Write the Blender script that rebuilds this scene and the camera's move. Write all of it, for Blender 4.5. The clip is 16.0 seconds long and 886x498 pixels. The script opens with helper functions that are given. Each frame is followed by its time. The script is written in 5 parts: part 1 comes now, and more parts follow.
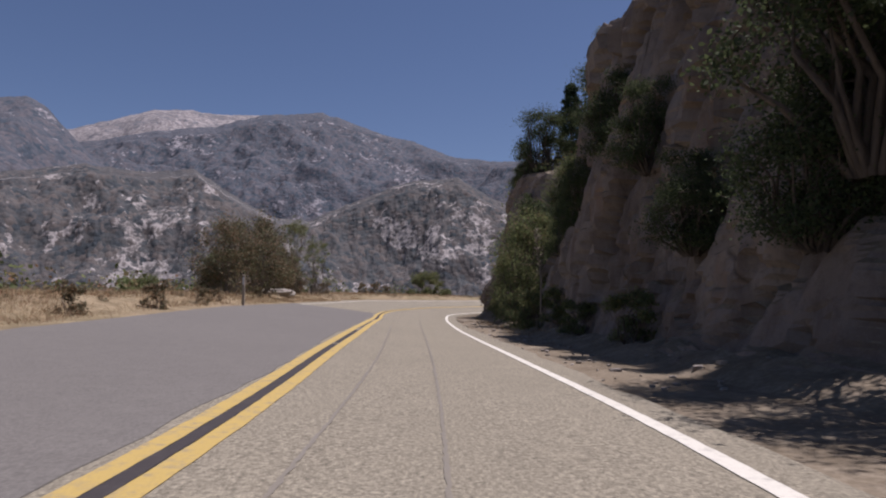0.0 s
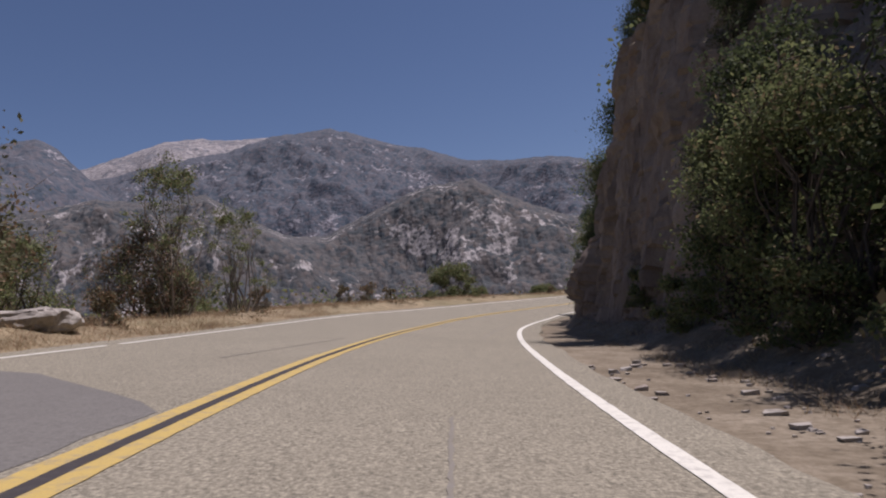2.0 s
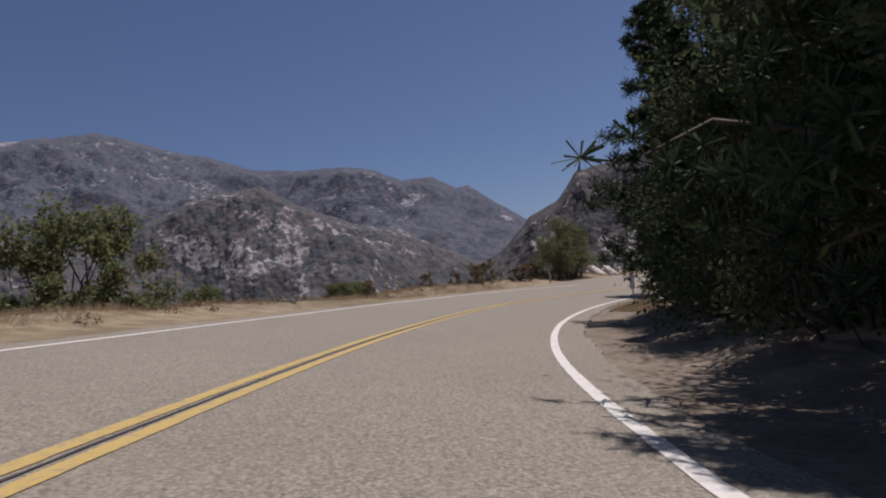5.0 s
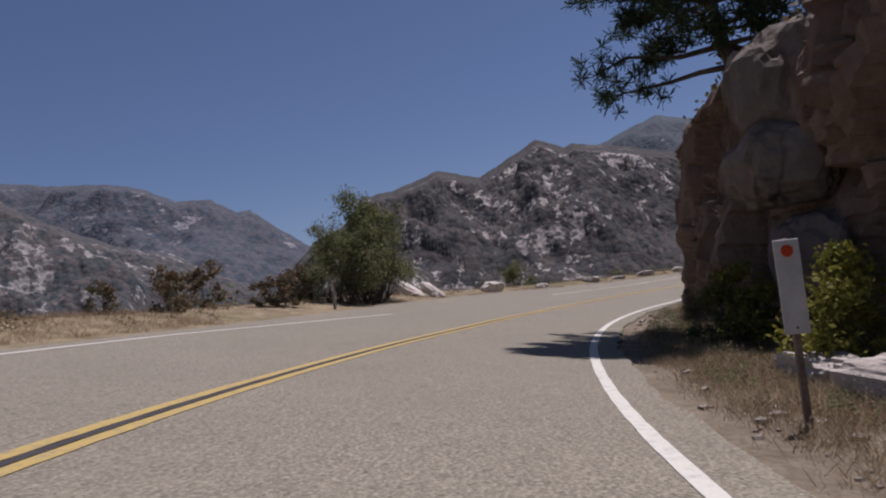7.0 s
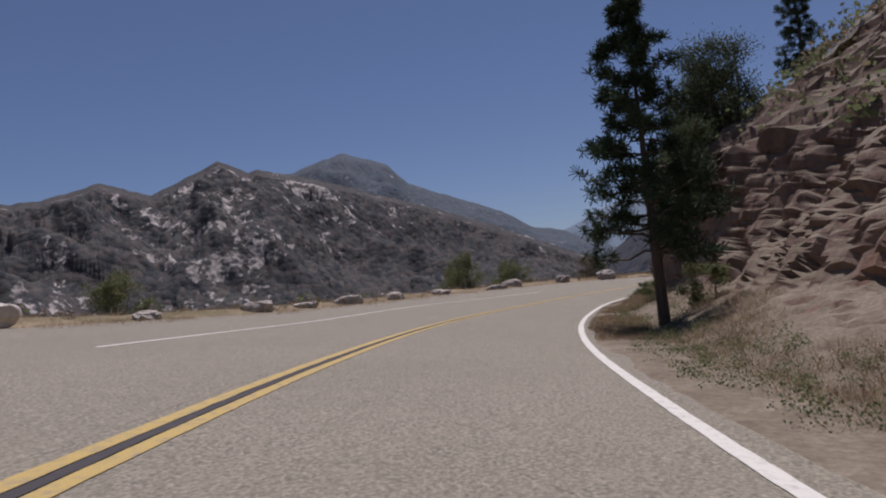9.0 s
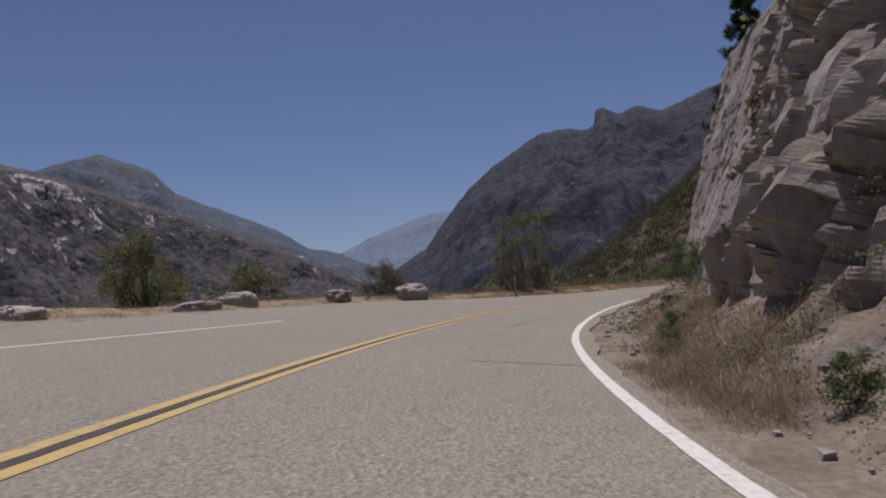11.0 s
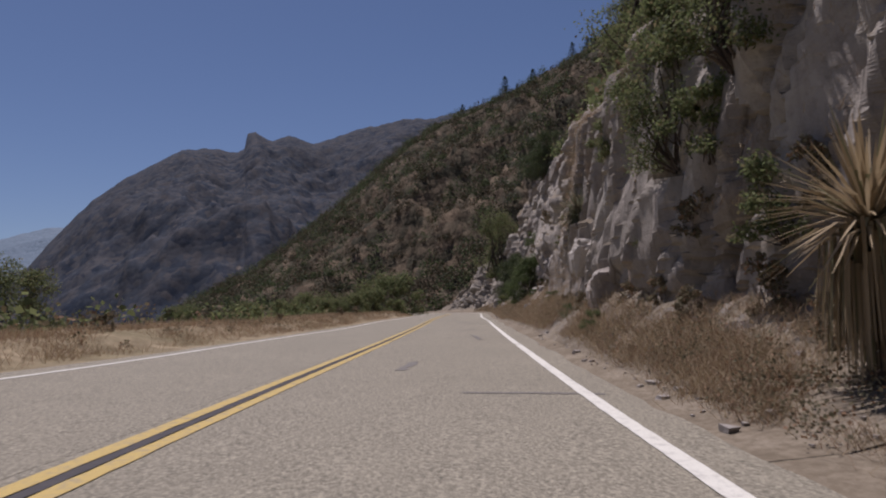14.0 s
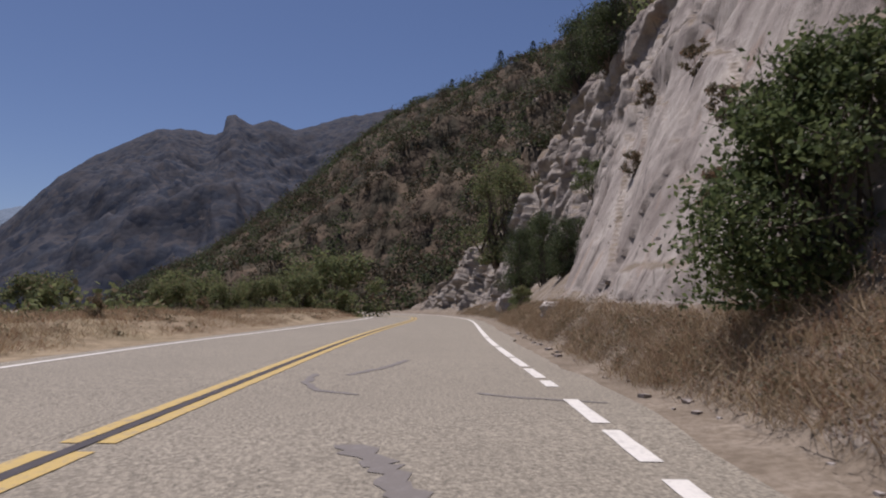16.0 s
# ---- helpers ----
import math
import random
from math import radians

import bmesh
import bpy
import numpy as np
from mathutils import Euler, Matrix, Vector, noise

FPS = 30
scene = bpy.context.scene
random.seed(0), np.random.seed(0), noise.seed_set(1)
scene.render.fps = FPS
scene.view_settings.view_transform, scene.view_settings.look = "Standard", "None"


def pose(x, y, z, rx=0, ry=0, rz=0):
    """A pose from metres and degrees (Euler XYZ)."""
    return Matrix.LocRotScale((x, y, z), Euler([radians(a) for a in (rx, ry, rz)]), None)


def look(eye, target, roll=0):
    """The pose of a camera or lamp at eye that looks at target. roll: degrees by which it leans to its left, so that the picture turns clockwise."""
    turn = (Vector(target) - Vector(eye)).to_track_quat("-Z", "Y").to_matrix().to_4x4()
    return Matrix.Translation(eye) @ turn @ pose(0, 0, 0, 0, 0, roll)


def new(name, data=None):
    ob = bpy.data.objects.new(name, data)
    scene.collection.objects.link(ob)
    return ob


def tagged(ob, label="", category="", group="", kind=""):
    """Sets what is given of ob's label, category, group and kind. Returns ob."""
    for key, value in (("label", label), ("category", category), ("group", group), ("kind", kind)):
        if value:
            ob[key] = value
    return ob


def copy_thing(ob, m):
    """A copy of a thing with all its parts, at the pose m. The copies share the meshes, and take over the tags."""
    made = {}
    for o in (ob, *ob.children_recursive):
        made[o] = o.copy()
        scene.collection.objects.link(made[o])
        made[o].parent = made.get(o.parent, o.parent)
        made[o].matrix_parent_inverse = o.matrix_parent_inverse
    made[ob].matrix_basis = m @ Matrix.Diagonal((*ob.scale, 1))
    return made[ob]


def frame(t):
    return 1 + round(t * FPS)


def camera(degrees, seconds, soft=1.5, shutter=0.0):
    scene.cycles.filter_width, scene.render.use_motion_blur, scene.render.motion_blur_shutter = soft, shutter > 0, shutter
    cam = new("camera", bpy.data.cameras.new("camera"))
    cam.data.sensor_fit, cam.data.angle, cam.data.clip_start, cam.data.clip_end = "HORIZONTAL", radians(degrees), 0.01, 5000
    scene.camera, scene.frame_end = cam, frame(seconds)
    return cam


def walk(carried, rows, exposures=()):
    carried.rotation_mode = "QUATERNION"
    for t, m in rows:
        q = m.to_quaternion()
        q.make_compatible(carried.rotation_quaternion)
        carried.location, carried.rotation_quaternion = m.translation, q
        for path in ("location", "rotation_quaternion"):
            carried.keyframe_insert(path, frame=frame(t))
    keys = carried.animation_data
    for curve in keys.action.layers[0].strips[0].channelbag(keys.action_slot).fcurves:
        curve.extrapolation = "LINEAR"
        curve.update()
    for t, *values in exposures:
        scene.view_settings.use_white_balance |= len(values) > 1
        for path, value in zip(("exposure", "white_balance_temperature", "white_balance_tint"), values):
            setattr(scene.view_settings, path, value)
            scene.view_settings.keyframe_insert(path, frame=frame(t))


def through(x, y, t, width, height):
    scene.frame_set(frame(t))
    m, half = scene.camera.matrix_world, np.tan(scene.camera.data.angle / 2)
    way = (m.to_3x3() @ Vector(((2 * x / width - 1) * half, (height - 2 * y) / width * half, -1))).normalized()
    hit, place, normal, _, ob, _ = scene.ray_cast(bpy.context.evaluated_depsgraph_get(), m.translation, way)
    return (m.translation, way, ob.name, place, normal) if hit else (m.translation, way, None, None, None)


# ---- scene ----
# ---- camera and walk ----
cam = camera(64.3, 16.0, soft=2.05, shutter=0.04)
ROWS = [
    (0.00, pose(0.000, 0.000, 0.874, 94.219, -0.031, 0.001)),
    (0.50, pose(-0.085, 7.529, 0.846, 94.164, 2.165, 1.578)),
    (1.00, pose(-0.324, 14.805, 0.821, 94.246, 3.696, 2.404)),
    (1.50, pose(-0.609, 21.839, 0.822, 94.692, 4.592, 2.469)),
    (2.00, pose(-0.867, 28.674, 0.853, 94.755, 5.176, 2.071)),
    (2.50, pose(-1.016, 35.357, 0.892, 94.739, 5.520, 0.673)),
    (3.00, pose(-0.960, 41.930, 0.915, 94.581, 5.382, -1.443)),
    (3.50, pose(-0.622, 48.470, 0.906, 94.089, 5.493, -4.205)),
    (4.00, pose(0.053, 55.063, 0.869, 93.972, 6.949, -7.175)),
    (4.50, pose(1.085, 61.664, 0.825, 94.160, 7.363, -10.355)),
    (5.00, pose(2.538, 68.159, 0.796, 94.002, 7.421, -14.624)),
    (5.50, pose(4.463, 74.487, 0.784, 94.158, 7.770, -18.875)),
    (6.00, pose(6.836, 80.636, 0.785, 94.331, 8.077, -22.987)),
    (6.50, pose(9.642, 86.608, 0.787, 94.439, 8.129, -27.076)),
    (7.00, pose(12.933, 92.370, 0.770, 94.046, 7.616, -32.201)),
    (7.50, pose(16.782, 97.829, 0.715, 93.720, 7.114, -37.987)),
    (8.00, pose(21.231, 102.835, 0.631, 93.467, 6.887, -45.009)),
    (8.50, pose(26.265, 107.269, 0.543, 93.370, 6.681, -51.841)),
    (9.00, pose(31.808, 111.121, 0.467, 93.563, 6.104, -58.045)),
    (9.50, pose(37.764, 114.463, 0.401, 93.728, 5.406, -62.803)),
    (10.00, pose(44.049, 117.422, 0.337, 93.837, 4.760, -66.478)),
    (10.50, pose(50.675, 119.928, 0.265, 93.646, 4.271, -71.817)),
    (11.00, pose(57.623, 121.881, 0.196, 93.837, 4.079, -76.380)),
    (11.50, pose(64.801, 123.280, 0.163, 94.100, 3.154, -81.276)),
    (12.00, pose(72.143, 124.053, 0.177, 94.529, 3.368, -86.397)),
    (12.50, pose(79.574, 124.153, 0.214, 94.597, 3.250, -91.745)),
    (13.00, pose(87.064, 123.543, 0.251, 94.560, 3.201, -97.155)),
    (13.50, pose(94.621, 122.244, 0.294, 94.749, 2.536, -101.811)),
    (14.00, pose(102.245, 120.391, 0.344, 94.940, 2.155, -104.938)),
    (14.50, pose(109.936, 118.159, 0.391, 95.070, 1.025, -106.835)),
    (15.00, pose(117.721, 115.756, 0.428, 94.832, 0.562, -106.967)),
    (15.50, pose(125.618, 113.330, 0.462, 94.951, -0.245, -106.827)),
    (16.00, pose(133.611, 110.903, 0.513, 94.783, -0.381, -106.611)),
]
walk(cam, ROWS, [(0, 0.30, 6120, 25.5), (4.5, 0.03, 6080, 25.5), (7.5, -0.02, 6000, 25.5), (10.5, -0.10, 5980, 25.5), (13, -0.05, 6000, 25.5), (16, 0.16, 6000, 25.5)])

# ---- world and sun ----
SUN_DIR = Vector((0.96, 0.28, 0)).normalized()
SUN_ELEV = radians(70)
world = bpy.data.worlds.new("world")
scene.world = world
world.use_nodes = True
wn = world.node_tree.nodes
sky = wn.new("ShaderNodeTexSky")
sky.sky_type = "NISHITA"
sky.sun_disc = False
sky.sun_elevation = SUN_ELEV
sky.sun_rotation = math.atan2(SUN_DIR.x, SUN_DIR.y)
sky.altitude = 1200
sky.air_density = 1.0
sky.dust_density = 1.0
sky.ozone_density = 2.6
wn["Background"].inputs["Strength"].default_value = 0.053
world.node_tree.links.new(sky.outputs[0], wn["Background"].inputs[0])
sun_data = bpy.data.lights.new("sun", "SUN")
sun_data.energy = 4.3
sun_data.angle = radians(0.53)
sun_data.color = (1.0, 0.95, 0.87)
sun = new("sun", sun_data)
sun.matrix_world = look((0, 0, 0), -(SUN_DIR * math.cos(SUN_ELEV) + Vector((0, 0, math.sin(SUN_ELEV)))))
sun.location = (80, 60, 200)


# ---- materials ----
def ramp_stops(node, stops):
    cr = node.color_ramp
    while len(cr.elements) > 1:
        cr.elements.remove(cr.elements[-1])
    cr.elements[0].position, cr.elements[0].color = stops[0][0], (*stops[0][1], 1)
    for p, c in stops[1:]:
        cr.elements.new(p).color = (*c, 1)


class Mat:
    """A small builder for node materials."""

    def __init__(self, name, rough=0.9, spec=0.2, metal=0.0):
        self.m = bpy.data.materials.new(name)
        self.m.use_nodes = True
        self.t = self.m.node_tree
        self.b = self.t.nodes["Principled BSDF"]
        self.b.inputs["Roughness"].default_value = rough
        self.b.inputs["Specular IOR Level"].default_value = spec
        self.b.inputs["Metallic"].default_value = metal
        self.geo = self.t.nodes.new("ShaderNodeNewGeometry")
        self.pos = self.geo.outputs["Position"]

    def put(self, socket, value):
        if isinstance(value, bpy.types.NodeSocket):
            self.t.links.new(value, socket)
        else:
            socket.default_value = value

    def noise(self, scale, detail=5.0, rough=0.6, stretch=(1, 1, 1), distort=0.0, at=None):
        mp = self.t.nodes.new("ShaderNodeMapping")
        mp.inputs["Scale"].default_value = stretch
        self.put(mp.inputs["Vector"], at or self.pos)
        n = self.t.nodes.new("ShaderNodeTexNoise")
        n.inputs["Scale"].default_value = scale
        n.inputs["Detail"].default_value = detail
        n.inputs["Roughness"].default_value = rough
        n.inputs["Distortion"].default_value = distort
        self.put(n.inputs["Vector"], mp.outputs[0])
        return n.outputs["Fac"]

    def voronoi(self, scale, feature="F1", stretch=(1, 1, 1), out="Distance", rnd=1.0):
        mp = self.t.nodes.new("ShaderNodeMapping")
        mp.inputs["Scale"].default_value = stretch
        self.put(mp.inputs["Vector"], self.pos)
        n = self.t.nodes.new("ShaderNodeTexVoronoi")
        n.feature = feature
        n.inputs["Scale"].default_value = scale
        n.inputs["Randomness"].default_value = rnd
        self.put(n.inputs["Vector"], mp.outputs[0])
        return n.outputs[out]

    def ramp(self, fac, *stops):
        r = self.t.nodes.new("ShaderNodeValToRGB")
        ramp_stops(r, [(p, c if isinstance(c, tuple) else (c, c, c)) for p, c in stops])
        self.put(r.inputs["Fac"], fac)
        return r.outputs["Color"]

    def mix(self, fac, a, b, mode="MIX"):
        n = self.t.nodes.new("ShaderNodeMix")
        n.data_type, n.blend_type = "RGBA", mode
        self.put(n.inputs["Factor"], fac)
        for key, v in (("A", a), ("B", b)):
            sock = [s for s in n.inputs if s.name == key and s.type == "RGBA"][0]
            self.put(sock, (*v, 1) if isinstance(v, tuple) and len(v) == 3 else v)
        return [s for s in n.outputs if s.type == "RGBA"][0]

    def math(self, op, a, b=0.0, clamp=False):
        n = self.t.nodes.new("ShaderNodeMath")
        n.operation, n.use_clamp = op, clamp
        self.put(n.inputs[0], a)
        self.put(n.inputs[1], b)
        return n.outputs[0]

    def normal_z(self):
        n = self.t.nodes.new("ShaderNodeSeparateXYZ")
        self.put(n.inputs[0], self.geo.outputs["Normal"])
        return n.outputs["Z"]

    def attr(self, name):
        n = self.t.nodes.new("ShaderNodeAttribute")
        n.attribute_name = name
        return n.outputs["Fac"]

    def island(self):
        return self.geo.outputs["Random Per Island"]

    def objrand(self):
        return self.t.nodes.new("ShaderNodeObjectInfo").outputs["Random"]

    def bump(self, height, strength=0.5, dist=0.02):
        n = self.t.nodes.new("ShaderNodeBump")
        n.inputs["Strength"].default_value = strength
        n.inputs["Distance"].default_value = dist
        if self.b.inputs["Normal"].is_linked:
            self.put(n.inputs["Normal"], self.b.inputs["Normal"].links[0].from_socket)
        self.put(n.inputs["Height"], height)
        self.t.links.new(n.outputs[0], self.b.inputs["Normal"])

    def color(self, c):
        self.put(self.b.inputs["Base Color"], (*c, 1) if isinstance(c, tuple) else c)
        return self


def asphalt_material(name, c0, c1, c2, patch=0.5):
    m = Mat(name, 0.88, 0.25)
    grain = m.noise(34, 3, 0.8)
    broad = m.noise(0.35, 4, 0.6)
    mid = m.noise(3.5, 4, 0.65)
    base = m.ramp(grain, (0.30, c0), (0.5, c1), (0.72, c2))
    base = m.mix(m.math("MULTIPLY", m.ramp(broad, (0.35, 0.0), (0.7, 1.0)), patch), base, tuple(x * 0.72 for x in c1))
    base = m.mix(m.math("MULTIPLY", m.ramp(mid, (0.45, 0.0), (0.75, 1.0)), 0.35), base, tuple(min(1, x * 1.25) for x in c1))
    chips = m.voronoi(38)
    base = m.mix(m.math("MULTIPLY", m.ramp(chips, (0.0, 1.0), (0.30, 0.0)), 0.45), base, tuple(min(1, x * 1.9) for x in c1))
    pits = m.noise(19, 4, 0.8)
    base = m.mix(m.math("MULTIPLY", m.ramp(pits, (0.28, 1.0), (0.42, 0.0)), 0.55), base, tuple(x * 0.45 for x in c1))
    m.color(base)
    m.bump(grain, 0.5, 0.006)
    return m.m


M_ASPHALT = asphalt_material("weathered_asphalt", (0.055, 0.049, 0.037), (0.212, 0.190, 0.141), (0.44, 0.397, 0.30), 0.3)
M_ASPHALT_NEW = asphalt_material("resurfaced_asphalt", (0.10, 0.094, 0.084), (0.145, 0.136, 0.122), (0.19, 0.179, 0.160), 0.25)


def paint_material(name, c, worn=0.45):
    m = Mat(name, 0.7, 0.3)
    wear = m.noise(9, 6, 0.75)
    fine = m.noise(60, 2, 0.7)
    base = m.mix(m.math("MULTIPLY", m.ramp(wear, (0.5, 0.0), (0.68, 1.0)), worn), c, (0.2, 0.185, 0.165))
    base = m.mix(m.math("MULTIPLY", m.ramp(fine, (0.5, 0.0), (0.7, 1.0)), 0.35), base, tuple(x * 0.6 for x in c))
    m.color(base)
    m.bump(fine, 0.3, 0.003)
    return m.m


M_WHITE = paint_material("white_line_paint", (0.62, 0.60, 0.52), 0.5)
M_YELLOW = paint_material("yellow_line_paint", (0.45, 0.325, 0.10), 0.75)
M_FILLER = paint_material("black_line_filler", (0.045, 0.038, 0.036), 0.12)
M_TAR = paint_material("crack_sealant", (0.150, 0.135, 0.114), 0.7)
M_SEAM = paint_material("faint_old_seam", (0.195, 0.175, 0.140), 0.8)


def rock_color(m, tint=(1, 1, 1), where=1.0):
    def c(*v):
        return tuple(x * y for x, y in zip(v, tint))
    a = m.noise(0.45, 8, 0.62, (1, 1, 0.7), 0.4)
    b = m.noise(5, 6, 0.7)
    streak = m.noise(1.1, 6, 0.65, (1, 1, 0.16), 0.6)
    speck = m.noise(45, 2, 0.7)
    col = m.ramp(a, (0.25, c(0.13, 0.11, 0.095)), (0.45, c(0.29, 0.265, 0.24)), (0.62, c(0.39, 0.365, 0.33)), (0.8, c(0.46, 0.42, 0.36)))
    col = m.mix(m.math("MULTIPLY", m.ramp(streak, (0.48, 0.0), (0.66, 1.0)), 0.6), col, c(0.15, 0.125, 0.11))
    rust = m.noise(0.9, 5, 0.6, (1, 1, 0.5), 0.3)
    col = m.mix(m.math("MULTIPLY", m.ramp(rust, (0.58, 0.0), (0.72, 1.0)), 0.5), col, c(0.30, 0.19, 0.115))
    col = m.mix(m.math("MULTIPLY", m.ramp(b, (0.3, 1.0), (0.5, 0.0)), 0.45), col, c(0.12, 0.105, 0.09))
    col = m.mix(m.math("MULTIPLY", m.ramp(speck, (0.5, 0.0), (0.7, 1.0)), 0.22), col, c(0.5, 0.48, 0.45))
    joint = m.voronoi(0.5, "DISTANCE_TO_EDGE", (1, 1, 0.42))
    broken = m.ramp(m.noise(0.8, 4, 0.6), (0.5, 0.0), (0.62, 1.0))
    crack = m.math("MULTIPLY", m.ramp(joint, (0.0, 1.0), (0.02, 0.0)), broken)
    crack = m.math("MULTIPLY", crack, where)
    col = m.mix(m.math("MULTIPLY", crack, 0.7), col, c(0.07, 0.058, 0.048))
    m.bump(m.math("SUBTRACT", 1.0, crack), 0.5, 0.03)
    m.bump(b, 0.6, 0.05)
    m.bump(m.noise(1.6, 8, 0.7, (1, 1, 0.6)), 0.5, 0.14)
    return col


def rock_material(name, tint=(1, 1, 1)):
    m = Mat(name, 0.88, 0.25)
    m.color(rock_color(m, tint))
    return m.m


M_ROCK = rock_material("granite", (1.0, 0.98, 0.95))
M_ROCK_WHITE = rock_material("bleached_granite", (1.75, 1.72, 1.66))
M_ROCK_PALE = rock_material("pale_granite", (1.35, 1.32, 1.25))


def slope_material(name, tint):
    """Granite where it is steep, sandy soil and dry litter where it is not."""
    m = Mat(name, 0.92, 0.15)
    nz = m.math("ADD", m.normal_z(), m.math("MULTIPLY", m.math("SUBTRACT", m.noise(0.7, 5, 0.6), 0.5), 0.5))
    soft = m.ramp(nz, (0.58, 0.0), (0.72, 1.0))
    rock = rock_color(m, tint, m.math("SUBTRACT", 1.0, soft))
    s1 = m.noise(1.2, 6, 0.65)
    s2 = m.noise(12, 4, 0.7)
    soil = m.ramp(s1, (0.3, (0.14, 0.112, 0.078)), (0.5, (0.22, 0.182, 0.130)), (0.72, (0.30, 0.255, 0.19)))
    soil = m.mix(m.math("MULTIPLY", m.ramp(s2, (0.4, 1.0), (0.6, 0.0)), 0.5), soil, (0.10, 0.078, 0.05))
    m.color(m.mix(soft, rock, soil))
    return m.m


M_SLOPE = slope_material("grey_granite_and_soil", (1.0, 0.97, 0.90))
M_SLOPE_BROWN = slope_material("rusty_brown_granite_and_soil", (0.68, 0.60, 0.55))
M_SLOPE_RUST = slope_material("dark_rusty_granite_and_soil", (0.64, 0.48, 0.40))
M_ROCK_BROWN = rock_material("rusty_brown_granite", (0.62, 0.55, 0.49))


def ground_material():
    m = Mat("dry_grassland", 0.95, 0.1)
    a = m.noise(0.08, 7, 0.65)
    b = m.noise(1.6, 6, 0.7)
    col = m.ramp(a, (0.3, (0.24, 0.185, 0.12)), (0.5, (0.30, 0.24, 0.15)), (0.65, (0.17, 0.15, 0.08)), (0.8, (0.32, 0.27, 0.18)))
    col = m.mix(m.math("MULTIPLY", m.ramp(b, (0.4, 1.0), (0.6, 0.0)), 0.6), col, (0.11, 0.085, 0.05))
    m.color(col)
    m.bump(b, 0.8, 0.12)
    return m.m


M_GROUND = ground_material()


def mountain_material(name, scrub0, scrub1, dry, rock, amount, cell, tint, streak=1.0, relief=1.0):
    """Chaparral on granite: round bush crowns of mixed colour, bare rock in patches, bands and gullies."""
    m = Mat(name, 0.95, 0.05)
    big = m.noise(0.0035 * tint, 7, 0.62, (1, 1, 1.6), 0.5)
    midn = m.noise(0.016 * tint, 6, 0.65, (1, 1, 0.8), 0.3)
    crown = m.voronoi(1.0 / cell)
    kind = m.voronoi(1.0 / cell, out="Color")
    fine = m.noise(0.9 / cell, 5, 0.75, (1, 1, streak))
    zone = m.noise(0.03 * tint, 5, 0.7)
    scrub = m.ramp(kind, (0.2, scrub0), (0.55, scrub1), (0.8, dry))
    scrub = m.mix(m.math("MULTIPLY", m.ramp(zone, (0.45, 0.0), (0.62, 1.0)), 0.65), scrub, dry)
    scrub = m.mix(m.math("MULTIPLY", m.ramp(fine, (0.35, 1.0), (0.55, 0.0)), 0.35), scrub, tuple(x * 0.55 for x in scrub0))
    fleck = m.noise(0.62 / cell, 4, 0.62, (0.8, 0.8, 0.6 * streak + 0.4))
    patch = m.ramp(big, (0.46, 0.0), (0.58, 1.0))
    band = m.ramp(midn, (0.46, 0.0), (0.58, 1.0))
    bare = m.math("ADD", fleck, m.math("ADD", m.math("MULTIPLY", patch, 0.2), m.math("MULTIPLY", band, 0.2)))
    bare = m.math("SUBTRACT", bare, m.math("MULTIPLY", m.normal_z(), 0.2))
    mask = m.ramp(bare, (amount, 0.0), (amount + 0.06, 1.0))
    rocky = m.ramp(fine, (0.32, tuple(x * 0.35 for x in rock)), (0.48, tuple(x * 0.85 for x in rock)), (0.72, tuple(min(1, x * 1.25) for x in rock)))
    dotmask = m.ramp(crown, (0.36, 1.0), (0.46, 0.0))
    rocky = m.mix(m.math("MULTIPLY", dotmask, 0.7), rocky, scrub)
    m.color(m.mix(mask, scrub, rocky))
    m.bump(m.math("SUBTRACT", 1.0, crown), 0.35 * relief, cell * 0.6)
    m.bump(fine, 0.5 * relief, cell * 0.5)
    m.bump(midn, 0.6 * relief, 9 / tint)
    return m.m


# the blue in scrub and rock stands in for haze over the far range
M_MT_NORTH = mountain_material("scrub_and_granite_far_hazed", (0.060, 0.078, 0.098), (0.088, 0.100, 0.118), (0.125, 0.118, 0.128), (0.31, 0.295, 0.31), 0.72, 10, 1.0)
# cliff band and east mountain: a little blue haze painted into the scrub
M_MT_CLIFF = mountain_material("granite_cliffs_far_hazed", (0.052, 0.062, 0.070), (0.086, 0.091, 0.092), (0.128, 0.114, 0.106), (0.35, 0.325, 0.31), 0.65, 6, 1.6, 0.4)
M_MT_EAST = mountain_material("scrub_and_granite_mid_hazed", (0.042, 0.048, 0.052), (0.072, 0.074, 0.070), (0.106, 0.094, 0.086), (0.42, 0.385, 0.35), 0.72, 5, 1.8, 0.6)
# peak and forested ridge: distance haze is mixed into the colours as blue
M_MT_HAZE = mountain_material("far_peak_hazed", (0.068, 0.088, 0.108), (0.090, 0.108, 0.124), (0.108, 0.118, 0.128), (0.30, 0.29, 0.30), 0.78, 10, 1.0)
M_MT_DARK = mountain_material("forested_ridge_hazed", (0.027, 0.035, 0.050), (0.048, 0.055, 0.066), (0.072, 0.069, 0.070), (0.20, 0.175, 0.15), 0.92, 5, 1.6, 1.0, 0.35)
M_HILL = mountain_material("brown_chaparral_hillside", (0.038, 0.038, 0.026), (0.080, 0.068, 0.046), (0.130, 0.098, 0.066), (0.28, 0.24, 0.19), 0.85, 3, 2.0)
# pale rock of its own, with haze painted into the bluish scrub
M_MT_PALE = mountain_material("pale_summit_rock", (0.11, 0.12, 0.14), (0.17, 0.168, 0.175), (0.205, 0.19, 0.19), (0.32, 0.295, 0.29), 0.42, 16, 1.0)
